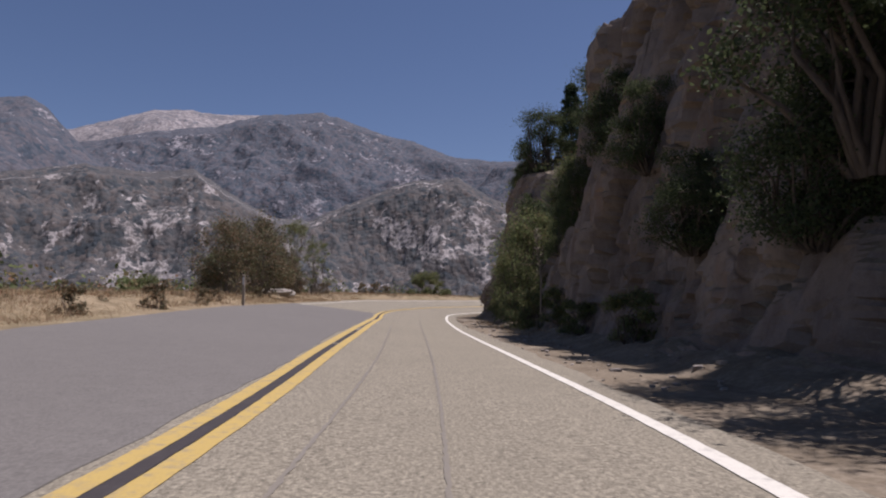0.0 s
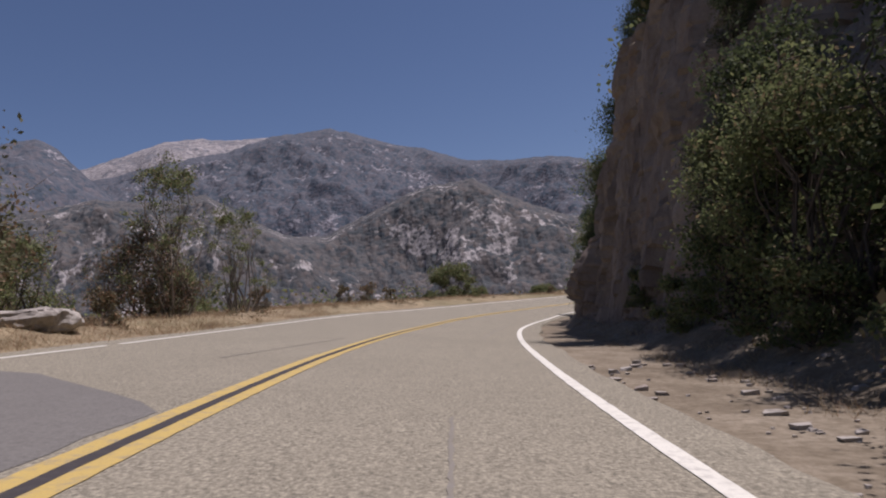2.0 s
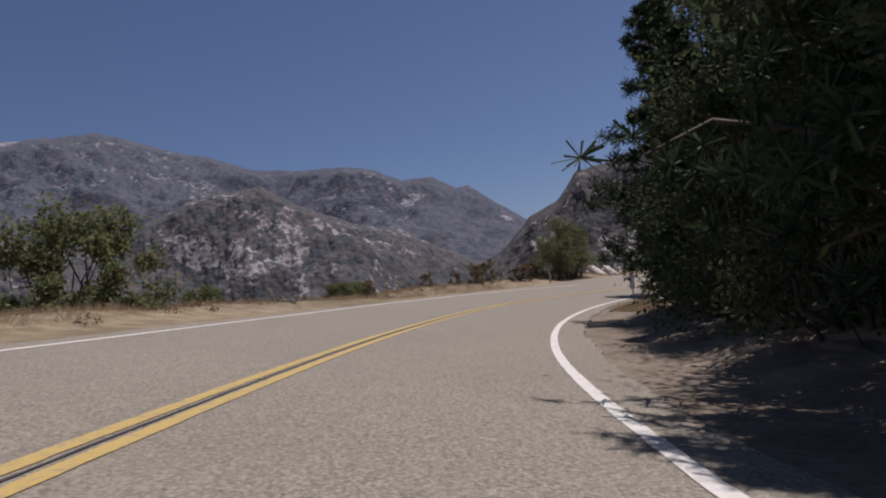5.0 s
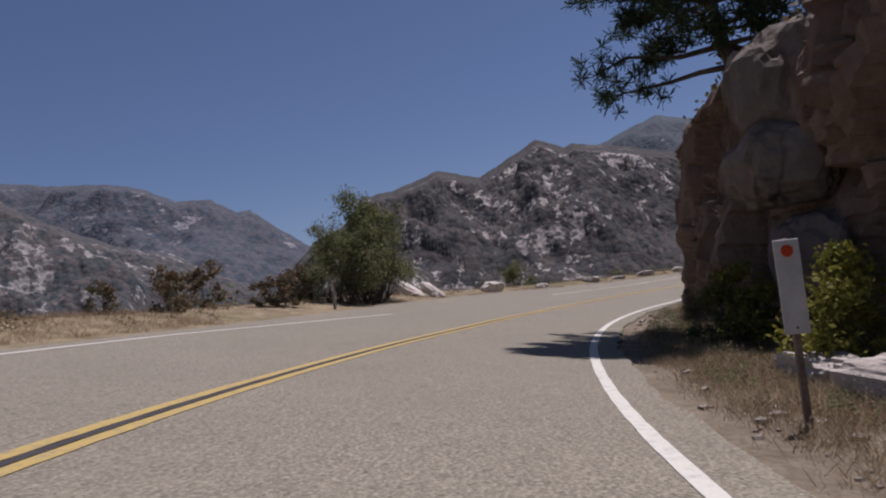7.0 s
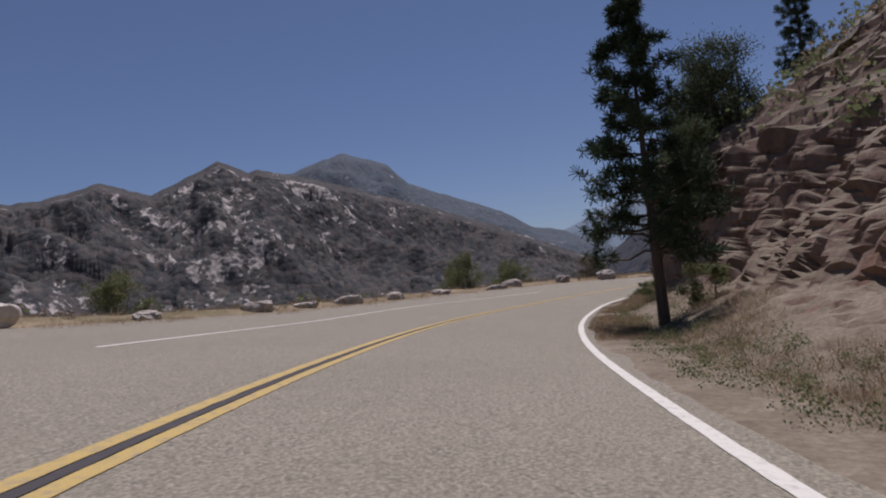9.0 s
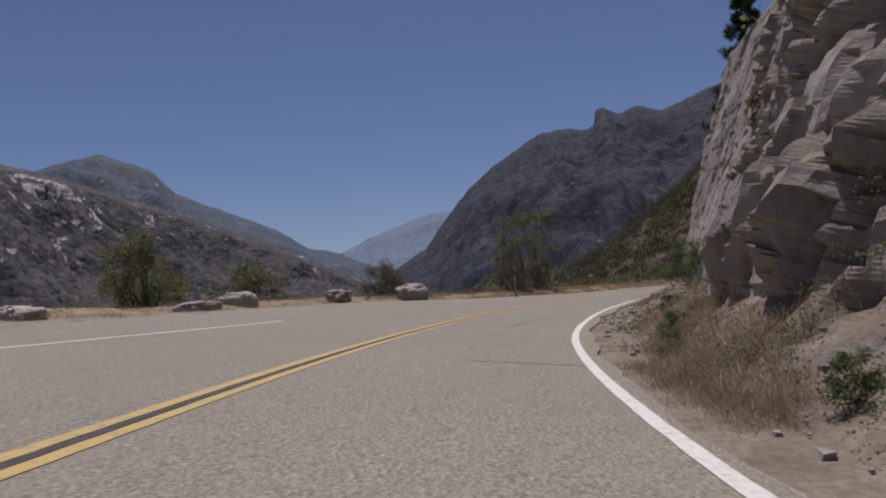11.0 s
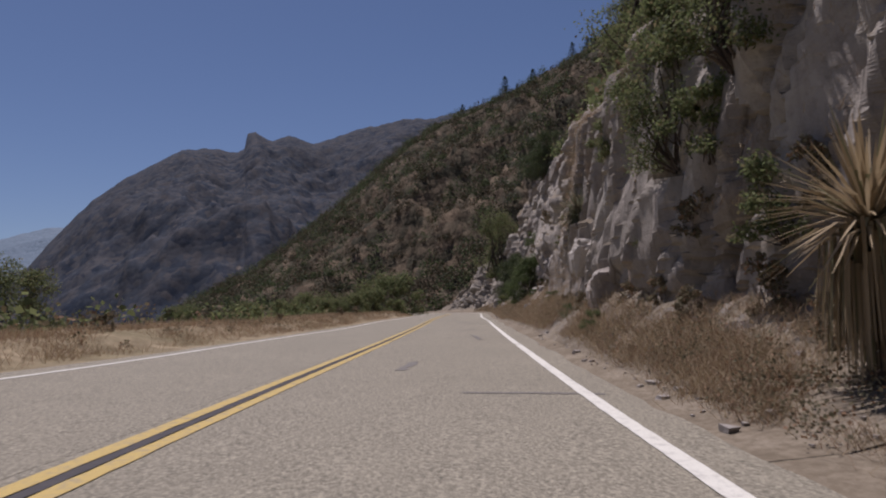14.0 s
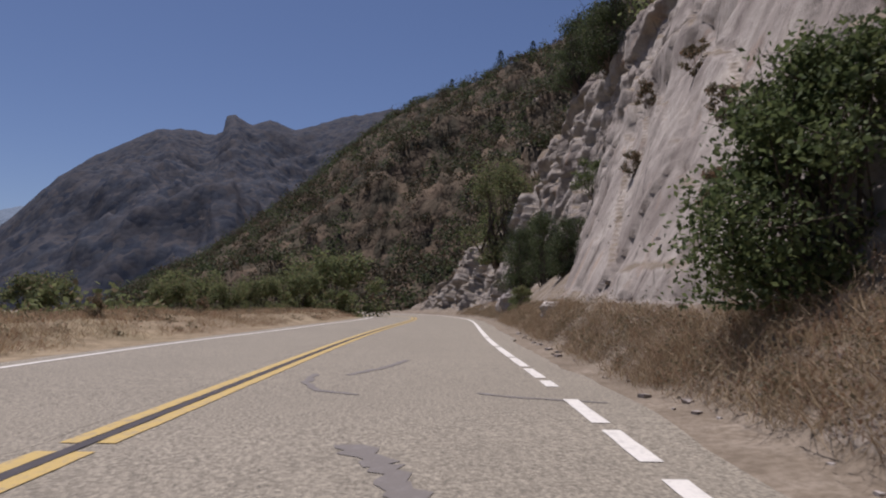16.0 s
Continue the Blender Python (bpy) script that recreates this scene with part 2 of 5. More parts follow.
# haze painted as an even blue over scrub and rock
M_MT_BLUE_HAZE = mountain_material("far_ridge_hazed", (0.13, 0.17, 0.21), (0.15, 0.19, 0.23), (0.16, 0.20, 0.24), (0.22, 0.24, 0.26), 1.0, 20, 0.5)


def leaf_material(name, lo, hi, dry=None, dry_part=0.0, through=0.3):
    m = Mat(name, 0.75, 0.15)
    col = m.ramp(m.island(), (0.0, lo), (1.0, hi))
    if dry:
        col = m.mix(m.ramp(m.island(), (1 - dry_part - 0.01, 0.0), (1 - dry_part, 1.0)), col, dry)
    col = m.mix(m.math("MULTIPLY", m.objrand(), 0.35), col, tuple(x * 1.6 for x in lo))
    m.color(col)
    tr = m.t.nodes.new("ShaderNodeBsdfTranslucent")
    m.t.links.new(col, tr.inputs["Color"])
    mx = m.t.nodes.new("ShaderNodeMixShader")
    mx.inputs[0].default_value = through
    m.t.links.new(m.b.outputs[0], mx.inputs[1])
    m.t.links.new(tr.outputs[0], mx.inputs[2])
    m.t.links.new(mx.outputs[0], m.t.nodes["Material Output"].inputs["Surface"])
    return m.m


M_OAK = leaf_material("oak_leaves", (0.042, 0.057, 0.028), (0.108, 0.130, 0.056), through=0.36)
M_BRUSH = leaf_material("chaparral_leaves", (0.086, 0.110, 0.047), (0.228, 0.243, 0.105), (0.21, 0.16, 0.09), 0.14, 0.45)
M_DRYBRUSH = leaf_material("dry_shrub_leaves", (0.105, 0.096, 0.058), (0.235, 0.203, 0.125), (0.26, 0.16, 0.095), 0.25)
M_AIRY = leaf_material("pale_olive_leaves", (0.10, 0.122, 0.052), (0.245, 0.262, 0.118), (0.25, 0.19, 0.11), 0.12)
M_OLIVE = leaf_material("dusty_olive_leaves", (0.095, 0.098, 0.054), (0.205, 0.185, 0.108), (0.22, 0.13, 0.085), 0.35)
M_GREEN = leaf_material("green_shrub_leaves", (0.062, 0.090, 0.037), (0.150, 0.180, 0.070), through=0.38)
M_YELLOWBUSH = leaf_material("yellow_green_leaves", (0.12, 0.125, 0.025), (0.28, 0.25, 0.05))
M_PINE = leaf_material("pine_needles", (0.025, 0.042, 0.022), (0.067, 0.090, 0.042), through=0.15)
M_GRASS = leaf_material("dry_grass", (0.27, 0.20, 0.115), (0.50, 0.405, 0.26), (0.22, 0.12, 0.075), 0.25, 0.25)
M_GRASS_RED = leaf_material("reddish_dry_grass", (0.24, 0.185, 0.11), (0.48, 0.385, 0.245), (0.19, 0.11, 0.07), 0.28, 0.25)
M_STRAW = leaf_material("dead_yucca_leaves", (0.22, 0.165, 0.095), (0.46, 0.37, 0.23), (0.14, 0.15, 0.08), 0.2, 0.25)
M_HILLBRUSH = leaf_material("olive_brown_brush", (0.040, 0.042, 0.024), (0.110, 0.098, 0.058), (0.150, 0.098, 0.062), 0.3, 0.25)
M_YUCCA = leaf_material("yucca_leaves", (0.09, 0.10, 0.06), (0.20, 0.20, 0.13), (0.26, 0.21, 0.14), 0.3)


def plain(name, c0, c1, scale=6.0, rough=0.8, stretch=(1, 1, 1), metal=0.0, bump=0.01):
    m = Mat(name, rough, 0.3, metal)
    n = m.noise(scale, 6, 0.7, stretch)
    m.color(m.ramp(n, (0.3, c0), (0.7, c1)))
    m.bump(n, 0.5, bump)
    return m.m


M_BARK = plain("bark", (0.05, 0.038, 0.03), (0.14, 0.11, 0.085), 5, 0.95, (1, 1, 0.2), bump=0.05)
M_TWIG = plain("dry_twigs", (0.13, 0.105, 0.08), (0.28, 0.24, 0.19), 8, 0.95, (1, 1, 0.3))
M_BOARD = plain("weathered_boards", (0.10, 0.085, 0.072), (0.27, 0.232, 0.195), 3, 0.9, (0.5, 6, 6), bump=0.02)
M_BOARD_DARK = plain("dark_timber", (0.022, 0.018, 0.016), (0.075, 0.062, 0.052), 4, 0.9, (0.5, 4, 4), bump=0.02)
M_SIGN = plain("faded_white_sign", (0.42, 0.42, 0.41), (0.60, 0.60, 0.58), 4, 0.6, bump=0.002)
M_POST = plain("grey_timber_post", (0.17, 0.145, 0.12), (0.33, 0.29, 0.24), 7, 0.9, (4, 4, 0.5))
M_STEEL = plain("rusty_steel_post", (0.12, 0.085, 0.065), (0.25, 0.19, 0.15), 12, 0.7)
M_REFLECT = plain("red_reflector", (0.45, 0.05, 0.025), (0.55, 0.08, 0.035), 20, 0.3, bump=0.001)
M_AMBER = plain("amber_reflector", (0.50, 0.22, 0.05), (0.55, 0.27, 0.07), 20, 0.3, bump=0.001)


# ---- mesh helpers ----
def mesh_object(name, verts, faces, mat, smooth=False, parent=None, label=""):
    """One mesh object out of a vertex array and a list or array of faces with equal corner counts."""
    verts = np.asarray(verts, dtype=np.float32).reshape(-1, 3)
    faces = np.asarray(faces, dtype=np.int32)
    k = faces.shape[1]
    me = bpy.data.meshes.new(name)
    me.vertices.add(len(verts))
    me.vertices.foreach_set("co", verts.ravel())
    me.loops.add(faces.size)
    me.loops.foreach_set("vertex_index", faces.ravel())
    me.polygons.add(len(faces))
    me.polygons.foreach_set("loop_start", np.arange(0, faces.size, k, dtype=np.int32))
    me.polygons.foreach_set("use_smooth", np.full(len(faces), smooth))
    me.materials.append(mat)
    me.update(calc_edges=True)
    me.validate()
    ob = new(name, me)
    if parent:
        ob.parent = parent
    if label:
        ob["label"] = label
    return ob


def part(name, bm, mat, parent, label="", smooth=False):
    me = bpy.data.meshes.new(name)
    bm.to_mesh(me)
    bm.free()
    me.materials.append(mat)
    for p in me.polygons:
        p.use_smooth = smooth
    ob = new(name, me)
    if parent:
        ob.parent = parent
    if label:
        ob["label"] = label
    return ob


def box_bm(sx, sy, sz, at=(0, 0, 0), bevel=0.01, rot=None):
    bm = bmesh.new()
    bmesh.ops.create_cube(bm, size=1, matrix=Matrix.Translation(at) @ (rot or Matrix()) @ Matrix.Diagonal((sx, sy, sz, 1)))
    if bevel:
        bmesh.ops.bevel(bm, geom=bm.edges[:], offset=bevel, segments=1, affect="EDGES")
    return bm


def grid_faces(nu, nv):
    i = np.arange(nu - 1)[:, None] * nv + np.arange(nv - 1)[None, :]
    return np.stack([i, i + nv, i + nv + 1, i + 1], -1).reshape(-1, 4)


def smooth_curve(table, x, free=False):
    """A smooth curve through the (x, y) pairs of a table."""
    px, py = np.array([p[0] for p in table], float), np.array([p[1] for p in table], float)
    dl = np.diff(py) / np.diff(px)
    m = np.zeros(len(px))
    same = dl[1:] * dl[:-1] > 0
    m[1:-1][same] = (2 * dl[1:] * dl[:-1] / (dl[1:] + dl[:-1]))[same]
    if free:
        m = np.gradient(py, px)
    x = np.clip(np.asarray(x, float), px[0], px[-1])
    i = np.clip(np.searchsorted(px, x) - 1, 0, len(px) - 2)
    h = px[i + 1] - px[i]
    f = (x - px[i]) / h
    return ((1 + 2 * f) * (1 - f) ** 2 * py[i] + f * (1 - f) ** 2 * h * m[i]
            + f * f * (3 - 2 * f) * py[i + 1] + f * f * (f - 1) * h * m[i + 1])


# ---- the road's line in the plan: stations along it, offsets to the right ----
HEADING = [(-90, -0.2), (-20, -0.2), (0, -0.17), (12, 2.0), (24, 2.24), (36, 0.34), (48, -4.16), (60, -9.58), (72, -17.07), (84, -24.56),
           (96, -33.26), (108, -44.87), (120, -56.72), (132, -64.75), (144, -72.9), (156, -80.65), (168, -89.03),
           (180, -97.65), (192, -104.07), (204, -107.1), (216, -107.1), (232, -106.8), (268, -106.5), (290, -96), (315, -65), (350, -35), (400, -20)]
GRADE = [(-90, 0), (0, 0), (38, 0.03), (76, -0.09), (114, -0.32), (152, -0.69), (190, -0.56), (228, -0.36), (262, -0.2), (300, -0.2), (400, -0.5)]
BANK = [(-90, 0), (0, 0.3), (12, 3.6), (24, 5.6), (48, 6.4), (60, 8.2), (84, 9.1), (108, 8.2), (132, 6.6), (156, 4.8), (180, 4.4), (192, 3.2), (204, 1.7), (216, 0.8), (232, 0.2), (280, 0), (300, -3), (400, -2)]
STEP = 0.25
ST = np.arange(-90, 400, STEP)
_h = np.radians(smooth_curve(HEADING, ST, True))
_dx, _dy = -np.sin(_h) * STEP, np.cos(_h) * STEP
CX, CY = np.cumsum(_dx), np.cumsum(_dy)
_z0 = int(round(90 / STEP))
CX, CY = CX - CX[_z0], CY - CY[_z0]
CZ = smooth_curve(GRADE, ST)
CB = np.tan(np.radians(smooth_curve(BANK, ST)))


def place(s, d, h=0.0):
    """World points for stations s, offsets d to the right of the drive line and heights h over the road's banked plane."""
    s, d, h = np.broadcast_arrays(np.asarray(s, float), np.asarray(d, float), np.asarray(h, float))
    hd = np.interp(s, ST, _h)
    x = np.interp(s, ST, CX) + np.cos(hd) * d
    y = np.interp(s, ST, CY) + np.sin(hd) * d
    z = np.interp(s, ST, CZ) - np.interp(s, ST, CB) * np.clip(d, np.interp(s, [-90, 98, 125, 180, 200, 400], [-8.5, -9.0, -15.0, -14.0, -8.5, -8.5]), 4.0) + h
    return np.stack([x, y, z], -1)


def heading_at(s):
    return float(np.interp(s, ST, _h))


def spot(s, d, h=0.0, turn=0.0, scale=1.0):
    """A pose that stands at (s, d), turned from the road's heading."""
    p = place(s, d, h)
    return Matrix.Translation(p) @ Matrix.Rotation(heading_at(s) + radians(turn), 4, "Z") @ Matrix.Scale(scale, 4)


# ---- noise on arrays ----
def hash3(ix, iy, iz, k):
    n = (ix.astype(np.int64) * 73856093) ^ (iy.astype(np.int64) * 19349663) ^ (iz.astype(np.int64) * 83492791) ^ (k * 2654435761)
    n = (n ^ (n >> 13)) * 1274126177 & 0x7FFFFFFF
    n = (n ^ (n >> 15)) * 2246822519 & 0x7FFFFFFF
    return ((n ^ (n >> 11)) & 0xFFFFF) / float(0xFFFFF)


def value_noise(p, k=0):
    b = np.floor(p)
    f = p - b
    f = f * f * (3 - 2 * f)
    b = b.astype(np.int64)
    out = np.zeros(p.shape[:-1])
    for cx in (0, 1):
        for cy in (0, 1):
            for cz in (0, 1):
                w = (f[..., 0] if cx else 1 - f[..., 0]) * (f[..., 1] if cy else 1 - f[..., 1]) * (f[..., 2] if cz else 1 - f[..., 2])
                out += w * hash3(b[..., 0] + cx, b[..., 1] + cy, b[..., 2] + cz, k)
    return out * 2 - 1


def fbm(p, octaves=5, gain=0.5, k=0, ridged=False):
    out, a, q = np.zeros(p.shape[:-1]), 1.0, np.array(p, float)
    for o in range(octaves):
        v = value_noise(q, k + o * 17)
        out += a * (1 - 2 * np.abs(v) if ridged else v)
        q, a = q * 2.03 + 11.7, a * gain
    return out


def blocks(p, k=0, joints=False):
    """Random steps and tilts, one for each cell of a broken-up rock: -1 to 1."""
    b = np.floor(p).astype(np.int64)
    best = np.full(p.shape[:-1], 1e9)
    second = np.full(p.shape[:-1], 1e9)
    val = np.zeros(p.shape[:-1])
    for cx in (-1, 0, 1):
        for cy in (-1, 0, 1):
            for cz in (-1, 0, 1):
                ix, iy, iz = b[..., 0] + cx, b[..., 1] + cy, b[..., 2] + cz
                q = np.stack([ix + hash3(ix, iy, iz, k), iy + hash3(ix, iy, iz, k + 1), iz + hash3(ix, iy, iz, k + 2)], -1)
                r = p - q
                dist = (r * r).sum(-1)
                tilt = ((hash3(ix, iy, iz, k + 3) - 0.5) * r[..., 0] + (hash3(ix, iy, iz, k + 4) - 0.5) * r[..., 1]
                        + (hash3(ix, iy, iz, k + 5) - 0.5) * r[..., 2])
                v = hash3(ix, iy, iz, k + 6) * 2 - 1 + 1.3 * tilt
                near = dist < best
                val = np.where(near, v, val)
                second = np.where(near, best, np.minimum(second, dist))
                best = np.where(near, dist, best)
    if joints:
        return val, np.sqrt(second) - np.sqrt(best)
    return val


def smoothstep(a, b, x):
    f = np.clip((np.asarray(x, float) - a) / (b - a), 0, 1)
    return f * f * (3 - 2 * f)


# ---- mountains ----
def mountain(name, eye, skyline, front, base, mat, label, seed, rough=0.16, fine=0.0, rows=70, step=0.2, drop=0.25, bulge=0.95, cut=0.0):
    """A range whose crest stands at (azimuth to the left of +y, elevation, distance) seen from eye, with spurs and gullies down to its foot."""
    az = np.array([q[0] for q in skyline], float)
    order = np.argsort(az)
    az = az[order]
    el = np.array([q[1] for q in skyline], float)[order]
    ds = np.array([q[2] for q in skyline], float)[order]
    a = np.arange(az[0], az[-1], step)
    e, dist = np.interp(a, az, el), np.interp(a, az, ds)
    ux, uy = -np.sin(np.radians(a)), np.cos(np.radians(a))
    crest = eye[2] + dist * np.tan(np.radians(e))
    q = np.concatenate([np.linspace(0, 1, rows), np.linspace(1, 1.5, 10)[1:]])
    r = dist[:, None] * (front + (1 - front) * q[None, :])
    x, y = eye[0] + ux[:, None] * r, eye[1] + uy[:, None] * r
    rise = np.where(q <= 1, np.minimum(q, 1) ** bulge, 1 - (q - 1) * 1.4)
    k = max(3, int(3.0 / step)) | 1
    body = np.convolve(np.pad(crest, k, mode="edge"), np.hanning(k + 2)[1:-1] / np.hanning(k + 2).sum(), mode="same")[k:-k]
    blend = np.clip((q - 0.80) / 0.20, 0, 1) ** 1.5
    line_ = body[:, None] * (1 - blend[None, :]) + crest[:, None] * blend[None, :]
    z = base + (line_ - base) * rise[None, :]
    size = (crest - base)[:, None]
    p = np.stack([x, y, z * 0.3], -1)
    wl = float(np.mean(dist)) * drop
    w = np.clip(2.6 * (1 - q), 0, 1) * np.clip(5 * q, 0, 1)
    n = fbm(p / wl, 6, 0.52, seed, ridged=True)
    z = z + size * rough * n * w[None, :]
    small = fbm(p / (wl * 0.12), 4, 0.55, seed + 5)
    z = z + size * rough * 0.16 * small * np.clip(w + 0.08, 0, 1)[None, :] + fine * blocks(p / (wl * 0.1), seed) * np.clip(w + 0.05, 0, 1)[None, :]
    if cut:
        z = z + cut * blocks(np.stack([x, y, z], -1) / (wl * 0.22), seed + 9) * w[None, :]
    jag = fbm(np.stack([a * 1.7, a * 0, a * 0], -1), 4, 0.6, seed + 3) * dist * 0.0011
    z = z + (jag[:, None]) * np.clip(8 * q - 7, 0, 1)[None, :]
    top = jag[:, None] + eye[2] + r * (np.tan(np.radians(e))[:, None] - 0.012 * (1 - np.minimum(q, 1))[None, :] ** 0.5)
    z = np.minimum(z, top + 0.15 * np.minimum(z - top, 0))
    ob = mesh_object(name, np.stack([x, y, z], -1), grid_faces(len(a), len(q)), mat, smooth=True)
    return tagged(ob, label, "mountain", kind="structure")


EYE_N, EYE_E, EYE_F = (0.5, 40, 0.9), (28, 105, 0.7), (95, 122, 0.5)
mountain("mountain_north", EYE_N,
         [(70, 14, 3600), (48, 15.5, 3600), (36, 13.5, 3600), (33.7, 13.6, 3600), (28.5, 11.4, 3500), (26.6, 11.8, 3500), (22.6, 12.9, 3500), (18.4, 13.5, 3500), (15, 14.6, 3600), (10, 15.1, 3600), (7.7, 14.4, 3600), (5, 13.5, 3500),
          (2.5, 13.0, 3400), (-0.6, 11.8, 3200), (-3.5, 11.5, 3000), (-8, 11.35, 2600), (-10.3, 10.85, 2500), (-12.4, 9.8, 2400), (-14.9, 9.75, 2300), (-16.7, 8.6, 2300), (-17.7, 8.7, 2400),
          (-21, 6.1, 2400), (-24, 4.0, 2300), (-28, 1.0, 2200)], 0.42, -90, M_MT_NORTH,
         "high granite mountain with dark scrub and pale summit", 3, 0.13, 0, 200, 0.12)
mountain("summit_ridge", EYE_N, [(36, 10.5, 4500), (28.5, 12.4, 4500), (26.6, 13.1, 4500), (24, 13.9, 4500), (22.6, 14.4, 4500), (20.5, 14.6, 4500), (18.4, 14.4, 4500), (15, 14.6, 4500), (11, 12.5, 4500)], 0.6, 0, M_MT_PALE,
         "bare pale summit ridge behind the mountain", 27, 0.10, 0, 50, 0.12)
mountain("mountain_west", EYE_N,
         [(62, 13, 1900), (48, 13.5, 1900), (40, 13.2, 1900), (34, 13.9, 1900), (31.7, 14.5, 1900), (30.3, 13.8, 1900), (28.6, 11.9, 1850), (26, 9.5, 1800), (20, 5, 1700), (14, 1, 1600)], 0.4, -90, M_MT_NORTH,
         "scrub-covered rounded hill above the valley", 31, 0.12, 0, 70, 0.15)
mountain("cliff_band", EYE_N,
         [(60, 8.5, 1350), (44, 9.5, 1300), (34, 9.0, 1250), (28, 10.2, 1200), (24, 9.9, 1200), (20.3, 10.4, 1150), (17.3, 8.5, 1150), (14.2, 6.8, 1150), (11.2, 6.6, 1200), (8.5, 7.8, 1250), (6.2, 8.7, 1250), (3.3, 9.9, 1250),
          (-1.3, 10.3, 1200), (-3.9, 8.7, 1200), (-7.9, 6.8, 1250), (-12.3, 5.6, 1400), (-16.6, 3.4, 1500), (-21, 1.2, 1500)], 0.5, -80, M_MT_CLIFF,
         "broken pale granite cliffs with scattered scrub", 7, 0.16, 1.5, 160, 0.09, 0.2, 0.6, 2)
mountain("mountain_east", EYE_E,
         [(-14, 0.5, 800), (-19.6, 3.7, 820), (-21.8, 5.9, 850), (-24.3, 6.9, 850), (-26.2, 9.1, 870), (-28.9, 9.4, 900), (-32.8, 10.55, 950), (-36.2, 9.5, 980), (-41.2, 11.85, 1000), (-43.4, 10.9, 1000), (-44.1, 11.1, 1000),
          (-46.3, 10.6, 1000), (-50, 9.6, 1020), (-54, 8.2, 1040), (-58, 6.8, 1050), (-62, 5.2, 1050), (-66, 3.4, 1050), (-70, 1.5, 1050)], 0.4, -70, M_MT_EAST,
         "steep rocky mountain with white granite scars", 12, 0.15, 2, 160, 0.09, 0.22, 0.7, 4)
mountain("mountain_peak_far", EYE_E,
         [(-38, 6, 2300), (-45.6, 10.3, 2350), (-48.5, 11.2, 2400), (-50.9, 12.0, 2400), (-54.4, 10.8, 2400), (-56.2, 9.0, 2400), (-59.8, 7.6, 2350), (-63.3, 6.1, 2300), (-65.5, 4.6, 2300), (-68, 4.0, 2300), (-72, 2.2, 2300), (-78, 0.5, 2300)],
         0.45, -80, M_MT_HAZE, "distant granite peak across the canyon, haze in its colour", 18, 0.12, 0, 70, 0.12)
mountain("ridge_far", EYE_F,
         [(-62, 2.0, 3800), (-67.8, 3.9, 3800), (-71.1, 5.35, 3800), (-75.4, 6.75, 3800), (-78, 7.0, 3800), (-84, 7.4, 3800), (-90, 6, 3800)], 0.5, -80, M_MT_BLUE_HAZE,
         "ridge at the end of the canyon, coloured blue for haze", 23, 0.08, 0, 40, 0.2)
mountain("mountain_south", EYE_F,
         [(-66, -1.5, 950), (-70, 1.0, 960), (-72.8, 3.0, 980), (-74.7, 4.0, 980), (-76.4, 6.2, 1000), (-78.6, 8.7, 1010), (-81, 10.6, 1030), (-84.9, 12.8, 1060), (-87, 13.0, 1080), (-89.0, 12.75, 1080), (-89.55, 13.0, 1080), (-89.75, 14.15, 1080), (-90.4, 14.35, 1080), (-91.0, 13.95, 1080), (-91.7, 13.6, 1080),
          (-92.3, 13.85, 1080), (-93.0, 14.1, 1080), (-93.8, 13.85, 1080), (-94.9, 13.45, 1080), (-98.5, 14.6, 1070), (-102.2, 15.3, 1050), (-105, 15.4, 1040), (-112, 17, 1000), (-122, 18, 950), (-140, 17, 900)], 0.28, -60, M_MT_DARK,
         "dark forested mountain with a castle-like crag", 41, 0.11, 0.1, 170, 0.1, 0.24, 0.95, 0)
HILL_EYE = (109.9, 118.2, 0.4)
HILL = [(-84, 1.0, 330), (-90, 4.0, 330), (-96, 8.5, 325), (-101, 12.8, 318), (-104.6, 15.2, 310), (-108.4, 16.5, 300), (-111.7, 17.8, 290), (-114.5, 19.0, 280), (-117.3, 20.1, 268), (-120.1, 21.7, 255), (-126, 25, 230), (-134, 29, 205), (-150, 33, 180)]
mountain("hillside_south", HILL_EYE, HILL, 0.36, -9.0, M_HILL, "steep hillside covered with dark chaparral", 55, 0.09, 0.8, 90, 0.25, 0.16, 0.95, 1.2)

# ---- ground: valley floor and the land below the road ----
bm = bmesh.new()
bmesh.ops.create_grid(bm, x_segments=60, y_segments=60, size=4900)
for v in bm.verts:
    v.co.z = -72 + 3 * noise.noise(v.co * 0.004)
ob = part("ground", bm, M_GROUND, None, smooth=True)
tagged(ob, "dry scrubby valley floor below the road", "ground", kind="structure")

EDGE_L = [(-90, 6.6), (33, 6.7), (50, 7.4), (60, 6.9), (72, 6.6), (86, 6.8), (98, 7.6), (107, 8.0), (114, 8.4), (124, 10.0), (140, 12.0), (165, 12.0), (178, 10.4), (187, 8.2), (194, 7.2), (206, 6.5), (228, 6.4), (260, 6.1), (400, 6.1)]
EDGE_R = [(-90, 2.1), (14, 2.0), (30, 1.75), (60, 1.6), (100, 1.5), (122, 1.55), (132, 1.65), (143, 1.42), (155, 1.32), (168, 1.6), (178, 1.85), (200, 1.65), (215, 1.5), (400, 1.45)]


